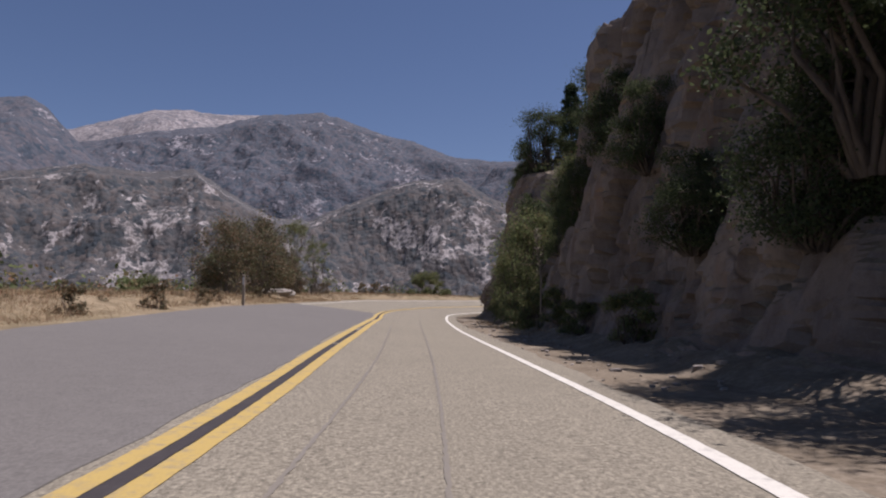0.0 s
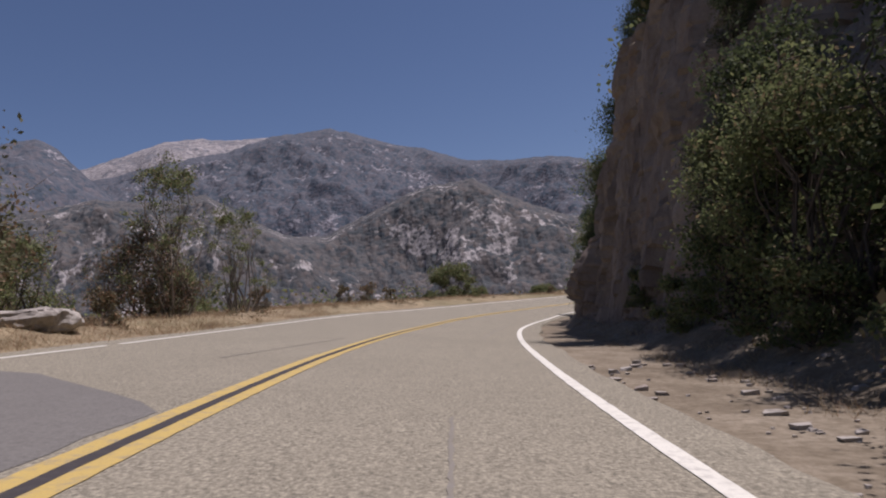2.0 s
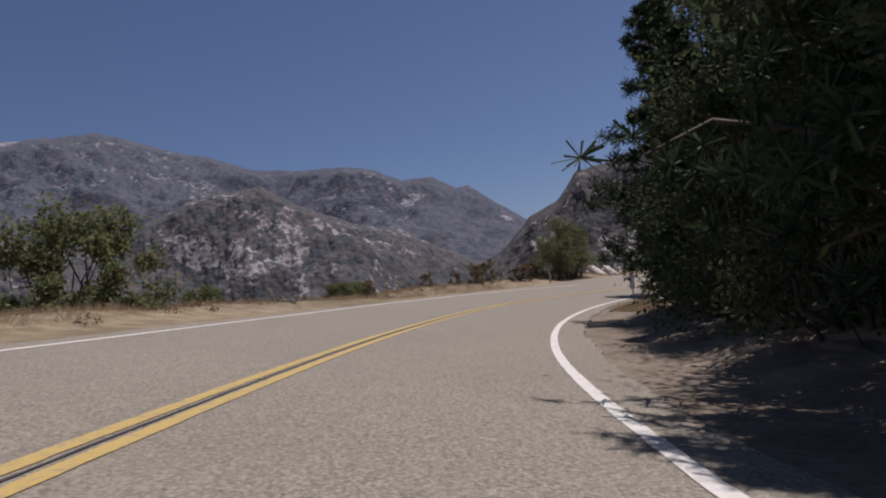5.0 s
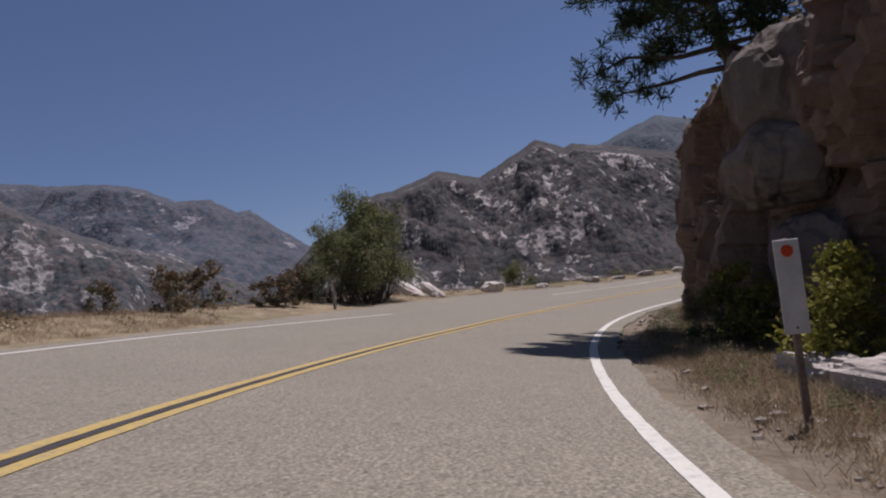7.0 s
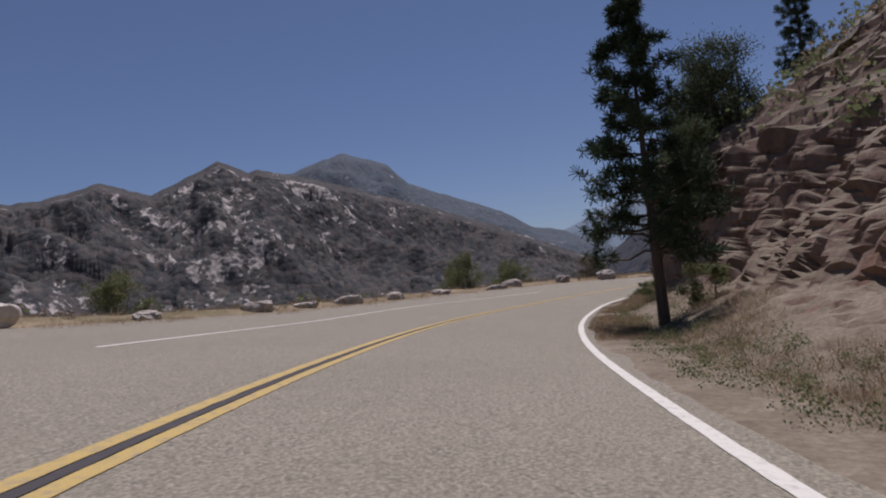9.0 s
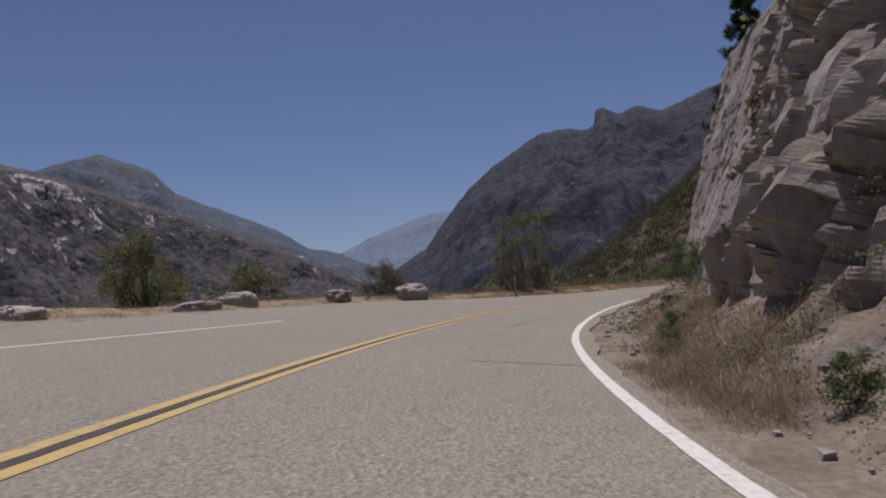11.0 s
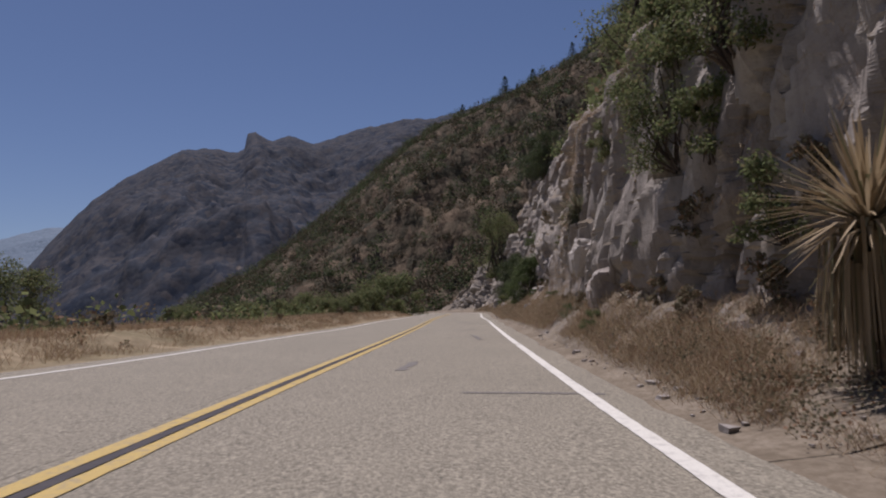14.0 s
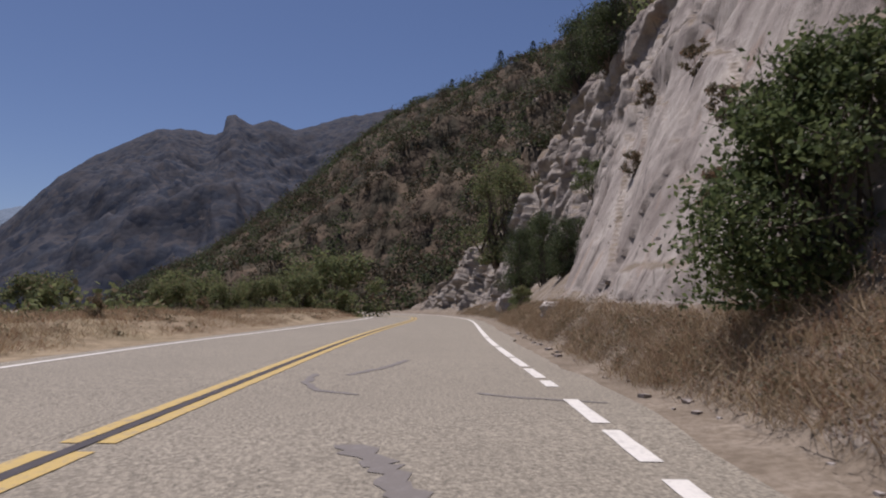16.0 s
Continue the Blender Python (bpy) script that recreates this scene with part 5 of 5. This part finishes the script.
for s, d, sc, turn in ((38.5, 5.0, 0.75, 100), (41, 4.9, 0.7, 200), (226, 6.35, 0.58, 35), (204, 3.74, 0.61, 200), (208, 3.78, 0.65, 30), (200.5, 6.04, 0.61, 30), (197.5, 5.66, 0.48, 20), (206, 3.46, 0.48, 300)):
    put(oak_c, bank_spot(s, d, 0.2, turn, sc))
for s, d, sc, turn in ((26.5, 4.3, 0.9, 10), (23.5, 4.6, 0.7, 120), (28, 5.0, 1.0, 200), (20, 4.4, 0.6, 80), (15, 4.3, 0.7, 300), (35, 4.6, 0.8, 45), (38, 4.6, 0.7, 95), (43, 4.4, 0.7, 45), (47, 4.4, 0.6, 90), (64, 3.8, 0.5, 10), (98, 4.2, 0.9, 130), (101, 4.6, 0.7, 250), (108.6, 3.6, 0.75, 33), (121, 4.4, 0.6, 20), (141, 4.6, 0.7, 60)):
    put(bush_a, bank_spot(s, d, 0.12, turn, sc))
for s, d, sc, turn in ((160, 3.46, 0.6, 310), (166, 6.43, 0.5, 200), (184.5, 7.34, 0.61, 60), (187.5, 6.51, 0.68, 160), (191.5, 5.77, 0.68, 260), (180.5, 7.3, 0.68, 0), (195, 6.11, 0.68, 90), (182, 5.95, 0.48, 100), (224, 3.9, 0.27, 20), (258.5, 2.9, 0.61, 150), (261, 2.98, 0.54, 15), (188, 5.32, 0.54, 40)):
    put(bush_a, bank_spot(s, d, 0.12, turn, sc))
for s, d, sc, turn in ((207, 3.26, 0.54, 310), (210, 3.29, 0.54, 50), (203, 3.73, 0.61, 80), (205, 3.55, 0.68, 180), (208.6, 3.48, 0.68, 280), (201.4, 4.31, 0.61, 350), (211.5, 4.44, 0.61, 210), (206.4, 3.66, 0.75, 110), (232, 4.1, 0.41, 5), (228, 4.8, 0.41, 95)):
    put(bush_a, bank_spot(s, d, 0.12, turn, sc))
for s, d, sc, turn in ((148.2, 3.4, 0.42, 0), (150.5, 2.92, 0.35, 40), (119.3, 3.5, 0.4, 210), (116, 3.6, 0.35, 15), (208.2, 2.34, 0.29, 10), (213, 2.52, 0.24, 50), (219.5, 2.88, 0.31, 90), (167.6, 4.0, 0.6, 12), (166.4, 4.1, 0.55, 72), (164.4, 3.06, 0.25, 112), (159.2, 2.24, 0.25, 55), (160.3, 2.49, 0.3, 255), (230.5, 3.28, 0.31, 10), (260, 2.66, 0.41, 70), (153, 2.25, 0.2, 70), (154.5, 2.31, 0.22, 170)):
    put(green_a, bank_spot(s, d, 0.1, turn, sc))
put(oak_c, bank_spot(285, 5.0, 0.3, 60, 1.7), "olive-green oak on the rocks at the next bend")
for s, d, sc, turn in ((199.5, 5.2, 0.45, 30), (201.6, 4.7, 0.42, 90), (204, 5.0, 0.45, 150), (262, 4.4, 0.75, 20), (268, 4.2, 0.8, 80), (255, 4.4, 0.5, 140), (272, 5.0, 0.9, 200)):
    put(oak_b, bank_spot(s, d, 0.3, turn, sc), "dark evergreen oak in the shade of the granite")
for s, d, sc, turn in ((203, 5.0, 0.55, 10), (206, 5.6, 0.6, 70), (209, 5.2, 0.5, 130), (212.5, 5.0, 0.5, 190), (216, 5.4, 0.55, 250), (220, 6.4, 0.5, 310), (224, 8.0, 0.6, 40), (199, 6.6, 0.6, 100), (195, 7.4, 0.55, 160), (214, 7.6, 0.7, 220), (208, 8.0, 0.7, 280)):
    put(oak_c, bank_spot(s, d, 0.2, turn, sc), "olive-green oak on the slope above the cut")
put(oak_c, bank_spot(61.5, 5.0, 0.3, 20, 0.95), "olive-green oak leaning over the rock spur")
put(oak_c, bank_spot(64.5, 4.6, 0.3, 140, 0.9), "olive-green oak leaning over the rock spur")
put(oak_a, bank_spot(60.5, 7.6, 0.3, 250, 0.9), "dark oak above the rock spur")
put(oak_b, spot(106.2, 6.6, 5.4, 130, 0.75), "dark evergreen oak on top of the stacked rock")
put(yel, bank_spot(108.4, 3.9, 0.1, 90, 0.95))
put(yel, bank_spot(105.6, 4.3, 0.1, 190, 0.75))
for s, d, sc in ((113, 3.7, 0.6), (111, 4.0, 0.7), (115, 3.4, 0.55), (109.6, 4.5, 0.6), (163.4, 4.88, 0.9), (162.5, 4.19, 1.0), (175.2, 5.6, 1.3), (177, 5.2, 1.3), (179, 5.3, 1.2), (180, 5.25, 0.88), (183, 6.71, 0.95), (188, 5.75, 0.95), (192, 5.31, 0.88), (196, 5.44, 0.95), (184, 5.65, 0.68), (186, 6.17, 0.88), (188.5, 3.93, 0.68), (190, 4.76, 0.95), (193, 4.61, 0.82), (181.5, 6.52, 0.88), (185, 7.95, 1.09), (189, 5.78, 1.09), (178.5, 6.13, 1.3), (175.5, 5.86, 1.3), (116.5, 3.1, 0.5), (118.2, 3.0, 0.45), (114.5, 3.2, 0.5), (203, 3.97, 1.02), (206.5, 3.95, 1.09), (200.5, 5.66, 1.02), (210, 4.41, 0.95)):
    put(bush_b, bank_spot(s, d, 0.1, s * 47, sc), "dry brown shrub on the rocky slope")
put(yel, bank_spot(200.5, 4.41, 0.07, 200, 0.95), "yellow-green shrub above the timber deck")

# olive oaks that lean out over the shaded face, and dark shrubs clinging to the rock
for s, d, h, sc, turn in ((206, 4.6, 5.6, 0.6, 15), (203.2, 4.8, 5.4, 0.6, 95), (200.5, 5.0, 4.6, 0.55, 335), (209.5, 4.6, 6.6, 0.5, 200)):
    put(oak_c, spot(s, d, h, turn, sc), "olive-green oak leaning out from the top of the cliff")
for i, (s, d) in enumerate(((44, 6.3), (47, 6.4), (43, 5.6), (9, 5.0), (11.5, 5.9), (14, 6.4), (16.5, 5.3), (19.5, 5.4), (22, 5.1), (24.5, 5.3), (27, 5.6), (29.5, 6.6), (31.5, 6.0), (13, 4.9), (24, 5.3), (50, 6.3), (52.5, 6.0), (41.5, 6.2), (60.5, 4.2), (62, 4.0))):
    put(oak_b, bank_spot(s, d, 0.25, i * 77, 0.37 + 0.05 * (i % 4)), "dark evergreen shrub clinging to the rock face", "shrubs on the rock face")
for s, d, sc in ((199.5, 3.91, 0.75), (201.5, 3.35, 0.61), (203, 3.51, 0.82), (204.5, 3, 0.61), (206, 3.12, 0.68), (200.4, 4.12, 0.82), (202.4, 3.86, 0.88), (205.2, 3.43, 0.82), (208, 2.92, 0.61), (212, 2.74, 0.54), (215, 2.75, 0.54), (226, 4.85, 0.68), (229, 4.19, 0.82), (232, 4.61, 0.75), (236, 5.02, 0.82), (240, 4.71, 0.75), (244, 5.77, 0.88), (247, 4.87, 0.82), (250, 6.19, 0.95), (238, 3.81, 0.68), (224, 3.69, 0.54)):
    put(bush_b, bank_spot(s, d, 0.12, s * 47, sc), "dry brown shrub among the granite ledges")

for i, (s, d) in enumerate(((195.4, 4.6), (196.6, 4.9), (198, 5.0), (199.4, 4.8), (200.8, 4.5), (202.4, 4.3), (197.2, 5.3), (199, 5.5), (201.6, 4.6), (194.6, 5.6), (196, 6.2))):
    put(oak_b, bank_spot(s, d, 0.15, i * 67, 0.26 + 0.04 * (i % 4)), "dark evergreen shrub growing in the shaded alcove", "shrubs in the alcove")
# verge shrubs on the valley side
for s, d, sc in ((24.5, -7.6, 0.8), (28.5, -8.2, 0.7), (16, -7.9, 0.9), (36, -8.4, 0.8), (46, -9.4, 1.2), (58, -10.5, 1.3), (66, -10.0, 1.3), (69.5, -10.2, 1.5), (73, -10.5, 1.2), (230, -9.5, 0.6), (214, -10, 0.7), (100, -10.2, 1.0), (107, -11, 1.1), (118, -11.5, 1.5), (120, -12.5, 1.8), (114, -12.5, 1.7), (116.5, -13.5, 2.0), (111, -12, 1.2), (119.4, -12.6, 1.6), (121, -13.2, 1.4), (113.2, -11.8, 1.3), (117.6, -12.0, 1.3), (246, -9.5, 0.8), (255, -10, 0.9)):
    put(bush_b, left_spot(s, d, 0.06, s * 37, sc))
for s, d, sc in ((35.8, -9.8, 0.85), (46, -13.5, 0.6), (52.2, -12.0, 0.75), (191, -16, 0.75), (14, -15, 0.7)):
    put(tree_dry, left_spot(s, d, 0.3, s * 53, sc))
for s, d, sc in ((52.4, -11.2, 1.0), (204.9, -10.6, 1.15), (202.2, -12.4, 0.8), (207.4, -12, 0.7), (56.6, -10.8, 0.8)):
    put(tree_bare, left_spot(s, d, 0.3, s * 29, sc))
for s, d, sc in ((125.4, -12.6, 0.8), (121.2, -11.4, 0.72), (42.5, -11, 0.65), (45.5, -11.8, 0.6), (127, -15.5, 0.75), (48, -15, 0.7), (60, -16, 0.6), (20, -17, 0.8), (10, -15, 0.7), (186, -22, 1.1), (181, -24, 1.1), (173.5, -16.5, 0.65), (212, -17, 0.8), (222, -18, 0.8), (150, -22, 0.8)):
    put(tree_grn, left_spot(s, d, 0.4, s * 71, sc))
for s, d, sc in ((94, -14.5, 0.5), (101, -12.5, 0.42), (103.5, -12.8, 0.4), (107, -17, 0.7), (300, -8.0, 2.1), (292, -12.0, 1.3), (284, -14.5, 1.0), (274, -14.5, 0.75), (264, -15, 0.7), (254, -15.5, 0.7), (244, -16, 0.65), (234, -16, 0.6), (278, -18, 1.3), (43, -18, 0.7), (66, -17, 0.5)):
    put(dome, left_spot(s, d, 0.4, s * 91, sc))

pine(201, 12.5, spot(111.9, 4.9, 4.8, 0), "tall pine with long needled branches rising behind the rock", lean=-7.0, start=0.09, spread=0.26, tufts=26, group="pines", droop=0.12, needle=0.012)
pine(209, 9.5, bank_spot(74.2, 4.5, 0.3), "dark conifer among the oaks over the shoulder", start=0.10, spread=0.30, tufts=16, group="pines")
pine(210, 9.0, bank_spot(89.8, 4.6, 0.3), "dark conifer among the oaks over the shoulder", start=0.10, spread=0.30, tufts=16, group="pines")
pine(211, 6.0, bank_spot(49.5, 9.5, 0.3), "dark pine on top of the cut", start=0.2, spread=0.28, tufts=14, group="pines")
put(oak_a, bank_spot(46.8, 7.2, 0.3, 80, 0.72), "dense dark oak on top of the cut")
for s, d, sc, turn in ((26.6, 7.4, 0.55, 200), (29.4, 6.4, 0.6, 290)):
    put(oak_c, bank_spot(s, d, 0.2, turn, sc), "olive-green oak hanging from the top of the rock")
pine(202, 8.2, bank_spot(139.5, 3.3, 0.2), "dark slender pine at the foot of the slope", start=0.24, spread=0.27, tufts=11, group="pines")
pine(206, 10.0, bank_spot(190.5, 7.5, 0.2, 60), "dark broad pine on the slope above the granite outcrop", start=0.12, spread=0.28, tufts=16, group="pines")
pine(203, 9, bank_spot(22, 9.5, 0.3), "pine standing among the oaks", start=0.35, group="pines")
pine(204, 8, bank_spot(170, 10.5, 0.3), "small dark pine on top of the granite", group="pines")
pine(205, 6.5, bank_spot(185.6, 7.0, 0.3), "small dark pine on top of the granite", group="pines")
pine(207, 6.5, bank_spot(84, 4.2, 0.3), "young pine at the edge of the dark trees", start=0.12, group="pines")

crest = pine(208, 8.5, Matrix.Translation(hill_points(1, 31, 0.9, 1.0, -112, -110)[0]), "dark conifer on the ridge line", start=0.04, spread=0.34, tufts=6, group="ridge conifers")
for i, q in enumerate(hill_points(11, 32, 0.9, 1.0, -126, -104)):
    put(crest, Matrix.Translation(Vector(q) - Vector((0, 0, 0.6))) @ Matrix.Rotation(i * 1.3, 4, "Z") @ Matrix.Scale(0.45 + 0.05 * (i * 7 % 9), 4))

yucca(301, bank_spot(24.5, 4.1, 0.0), 0.6, 70, 3.6, "yucca with a tall dry flower stalk")
yucca(302, spot(200.2, 3.05, 1.5), 0.95, 230, 0, "shaggy yucca with a skirt of dead straw-coloured leaves", 380, 1.0, M_STRAW)
yucca(303, spot(214.6, 3.15, 3.3), 0.85, 300, 0, "grey yucca with a brown skirt hanging on the granite face", 260)

# ---- boulders ----
for i, (s, d, sx, sy, sz, lab) in enumerate((
        (129.0, -13.3, 1.7, 0.9, 0.42, "pale tilted granite block by the pull-out"), (129.6, -12.3, 1.5, 0.9, 0.40, "pale tilted granite block by the pull-out"), (137, -13.2, 1.5, 1.1, 0.7, "pale granite boulder beside the pull-out"), (143, -13.4, 1.5, 0.9, 0.4, "low flat boulder beside the pull-out"),
        (149, -13.3, 1.6, 0.9, 0.55, "grey granite boulder on the roadside"), (153, -13.6, 1.2, 0.8, 0.35, "low flat boulder beside the pull-out"), (156.5, -13.4, 1.7, 1.0, 0.55, "pale pointed granite boulder"), (161, -13.3, 1.6, 0.9, 0.5, "grey granite boulder on the roadside"),
        (166, -13.2, 1.4, 0.9, 0.45, "grey granite boulder on the roadside"), (175.2, -13.2, 1.5, 1.0, 0.55, "brown roadside boulder with sunlit top"), (172, -12.3, 1.5, 0.9, 0.45, "low brown roadside boulder"), (180.4, -11.7, 1.5, 1.0, 0.6, "brown roadside boulder with sunlit top"), (184.6, -10.1, 2.0, 1.45, 0.85, "large pale-topped granite boulder"),
        (43, -9.2, 1.9, 1.1, 0.5, "low pale rock in the grass"), (12, -8.6, 0.7, 0.5, 0.3, "small pale rock on the verge"))):
    boulder(left_spot(s, d, 0.12, i * 41) if i > 1 else left_spot(s, d, -0.12, 0) @ Matrix.Rotation(radians(36), 4, "Y"), (sx, sy, sz * 1.25), 400 + i, M_ROCK_WHITE if i < 3 else M_ROCK_PALE if i < 10 else M_ROCK, lab, "boulders along the pull-out" if i < 13 else "", 0.7)
for i, (s, d, sx, sy, sz) in enumerate(((209.2, 2.75, 0.7, 0.6, 0.95), (226.5, 2.7, 0.6, 0.5, 0.45), (182, 4.0, 0.8, 0.6, 0.5), (186.5, 4.0, 0.9, 0.7, 0.55), (247, 2.7, 0.7, 0.6, 0.5), (262, 2.9, 1.6, 1.2, 1.0), (266, 2.8, 1.2, 1.0, 0.8), (61.8, 2.9, 0.6, 0.5, 0.35), (176.5, 3.3, 0.45, 0.35, 0.35), (179.2, 3.0, 0.3, 0.25, 0.2), (213.2, 3.0, 0.8, 0.7, 1.1))):
    boulder(bank_spot(s, d, 0.15, i * 63), (sx, sy, sz), 440 + i, M_ROCK_PALE if i % 2 == 0 else M_ROCK, "angular fallen granite block at the cliff foot", "fallen blocks", 0.9)
for i, (s, d, sx, sy, sz) in enumerate(((225.5, 4.0, 0.9, 0.8, 0.8), (227.2, 4.3, 1.2, 0.9, 1.0), (229, 4.2, 1.0, 1.0, 0.9), (230.6, 4.4, 1.3, 1.0, 1.1), (232.2, 4.2, 0.9, 0.8, 0.8), (228.2, 3.6, 0.6, 0.5, 0.45), (231.4, 3.5, 0.7, 0.5, 0.5))):
    boulder(bank_spot(s, d, 0.2, i * 77), (sx, sy, sz), 460 + i, M_ROCK, "broken granite block on the grassy slope", "blocks on the slope", 0.9)
for s, d, sc in ((224.8, 4.4, 0.7), (226.4, 4.9, 0.8), (228.4, 4.8, 0.8), (230, 5.2, 0.9), (232.6, 4.8, 0.8), (227.6, 3.7, 0.6), (229.8, 3.6, 0.6), (233.4, 3.9, 0.6)):
    put(bush_b, bank_spot(s, d, 0.08, s * 47, sc), "dry brown shrub among the broken granite")
# weathered blocks stacked against the rock face
for i, (s, d, h, sx, sy, sz) in enumerate(((108.3, 4.7, 2.5, 1.9, 1.7, 1.6), (108.5, 5.1, 3.7, 2.1, 2.0, 2.3), (107.9, 4.9, 0.9, 1.6, 1.4, 1.6), (104.2, 6.4, 4.8, 2.2, 1.6, 2.0))):
    boulder(spot(s, d, h, 40 * i), (sx, sy, sz), 480 + i, M_ROCK_BROWN, "rounded weathered rock stacked against the cliff", "stacked rocks", 0.45)

# pebbles and stones on the dirt
rng1 = np.random.default_rng(9)
pieces = []
for _ in range(1900):
    zone = rng1.integers(0, 5)
    s0, s1 = ((8, 40), (96, 122), (146, 172), (170, 196), (196, 250))[zone]
    s = rng1.uniform(s0, s1)
    d = 1.75 + 2.6 * rng1.uniform() ** 1.4
    c = place(s, d, bank_height(s, d) + 0.01)
    r = 0.012 + 0.045 * rng1.uniform() ** 4
    q = rng1.normal(size=(8, 3)) * 0.25 + np.array([[x, y, z] for x in (-1, 1) for y in (-1, 1) for z in (-1, 1)])
    pieces.append((c + q * r * np.array([1.2, 1, 0.6]), [(0, 1, 3, 2), (4, 6, 7, 5), (0, 4, 5, 1), (2, 3, 7, 6), (0, 2, 6, 4), (1, 5, 7, 3)]))
for _ in range(420):
    s, d = rng1.uniform(163, 188), 2.2 + 2.3 * rng1.uniform() ** 0.9
    r = 0.012 + 0.06 * rng1.uniform() ** 5
    c = place(s, d, bank_height(s, d) + 0.2 * r)
    q = rng1.normal(size=(8, 3)) * 0.3 + np.array([[x, y, z] for x in (-1, 1) for y in (-1, 1) for z in (-1, 1)])
    pieces.append((c + q * r * np.array([1.2, 1, 0.75]), [(0, 1, 3, 2), (4, 6, 7, 5), (0, 4, 5, 1), (2, 3, 7, 6), (0, 2, 6, 4), (1, 5, 7, 3)]))
v, f = join(pieces)
tagged(mesh_object("loose_stones", v, f, M_ROCK), "small loose stones scattered on the shoulder", "stones", kind="stuff")


# ---- markers, posts and the timber platform ----
def marker_sign(m, label, height=1.5, dot=M_REFLECT):
    """A narrow white roadside marker plate with a round reflector on a steel post."""
    top = root("marker_sign", m, label, "road sign", "roadside markers")
    part("post", box_bm(0.055, 0.04, height + 0.2, (0, 0.03, height / 2 - 0.1), 0.006), M_STEEL, top, "rusty steel post")
    plate = part("plate", box_bm(0.205, 0.012, 0.74, (0, 0, height - 0.38), 0.004), M_SIGN, top, "faded white plate")
    bm = bmesh.new()
    bmesh.ops.create_cone(bm, segments=20, radius1=0.05, radius2=0.045, depth=0.012, cap_ends=True, matrix=Matrix.Translation((0, -0.011, height - 0.10)) @ Matrix.Rotation(radians(90), 4, "X"))
    part("reflector", bm, dot, plate, "round red reflector" if dot == M_REFLECT else "round amber reflector")
    for z in (0.06, 0.66):
        bm = bmesh.new()
        bmesh.ops.create_cone(bm, segments=8, radius1=0.012, radius2=0.010, depth=0.01, cap_ends=True, matrix=Matrix.Translation((0, -0.010, height - 0.76 + z)) @ Matrix.Rotation(radians(90), 4, "X"))
        part("bolt", bm, M_STEEL, plate)
    return top


marker_sign(spot(100.6, 2.32, 0.0, 6) @ Matrix.Rotation(radians(1.5), 4, "Y"), "white roadside marker plate with red reflector on a rusty post", 1.46)
marker_sign(spot(196.0, 2.1, 0.0, 4) @ Matrix.Rotation(radians(1.5), 4, "Y"), "white roadside marker plate with amber reflector on a rusty post", 1.32, M_AMBER)


def timber_post(m, label, h=1.0, twin=True):
    top = root("marker_post", m, label, "post", "marker posts")
    part("post", box_bm(0.10, 0.10, h + 0.2, (0, 0, h / 2 - 0.1), 0.012), M_POST, top)
    part("cap", box_bm(0.105, 0.105, 0.05, (0, 0, h + 0.02), 0.02), M_POST, top, "weathered chamfered top")
    if twin:
        part("plate", box_bm(0.07, 0.014, 0.28, (0.0, -0.062, h - 0.2), 0.003), M_SIGN, top, "small faded reflector plate")
    return top


timber_post(left_spot(27.7, -6.95, 0.0), "grey timber marker post on the verge", 1.15)
timber_post(left_spot(118.8, -9.9, 0.0), "grey timber marker post on the verge", 1.05)
timber_post(left_spot(192.4, -7.2, 0.0), "tall grey timber marker post on the verge", 1.35)


def platform(m, label, w, l, h, boards, top_mat, side_mat):
    """A low timber deck on a dark crib, of weathered boards."""
    top = root("timber_platform", m, label, "platform")
    part("crib", box_bm(w - 0.12, l - 0.12, h + 0.3, (0, 0, h / 2 - 0.15), 0.03), M_BOARD_DARK, top, "dark timber crib")
    rng = random.Random(5)
    bw = w / boards
    for i in range(boards):
        ln = l + rng.uniform(-0.12, 0.12)
        part("board", box_bm(bw - 0.018, ln, 0.07, (-w / 2 + bw * (i + 0.5), rng.uniform(-0.05, 0.05), h + 0.035 + rng.uniform(-0.01, 0.015)), 0.008,
                             Matrix.Rotation(rng.uniform(-0.02, 0.02), 4, "Y")), top_mat, top)
    for x, y, sx, sy in ((0, -l / 2 - 0.02, w + 0.06, 0.09), (0, l / 2 + 0.02, w + 0.06, 0.09), (-w / 2 - 0.02, 0, 0.09, l), (w / 2 + 0.02, 0, 0.09, l)):
        part("fascia", box_bm(sx, sy, 0.18, (x, y, h - 0.10), 0.012), side_mat, top, "dark edge timber")
    return top


platform(spot(197.3, 3.3, 0.12, 25) @ Matrix.Rotation(radians(9), 4, "X"), "weathered timber deck on a dark crib beside the marker", 1.4, 1.6, 0.3, 6, M_BOARD, M_BOARD_DARK)
for s, d, sx, sy, sz in ((101.6, 3.75, 0.8, 1.9, 0.62), (103.7, 3.5, 0.6, 1.5, 0.5), (100.2, 4.6, 0.9, 1.2, 0.7)):
    boulder(bank_spot(s, d, 0.12, 8), (sx, sy, sz), int(s * 10), M_ROCK_WHITE, "flat pale slab of rock below the cliff", "flat slabs", 1.0)
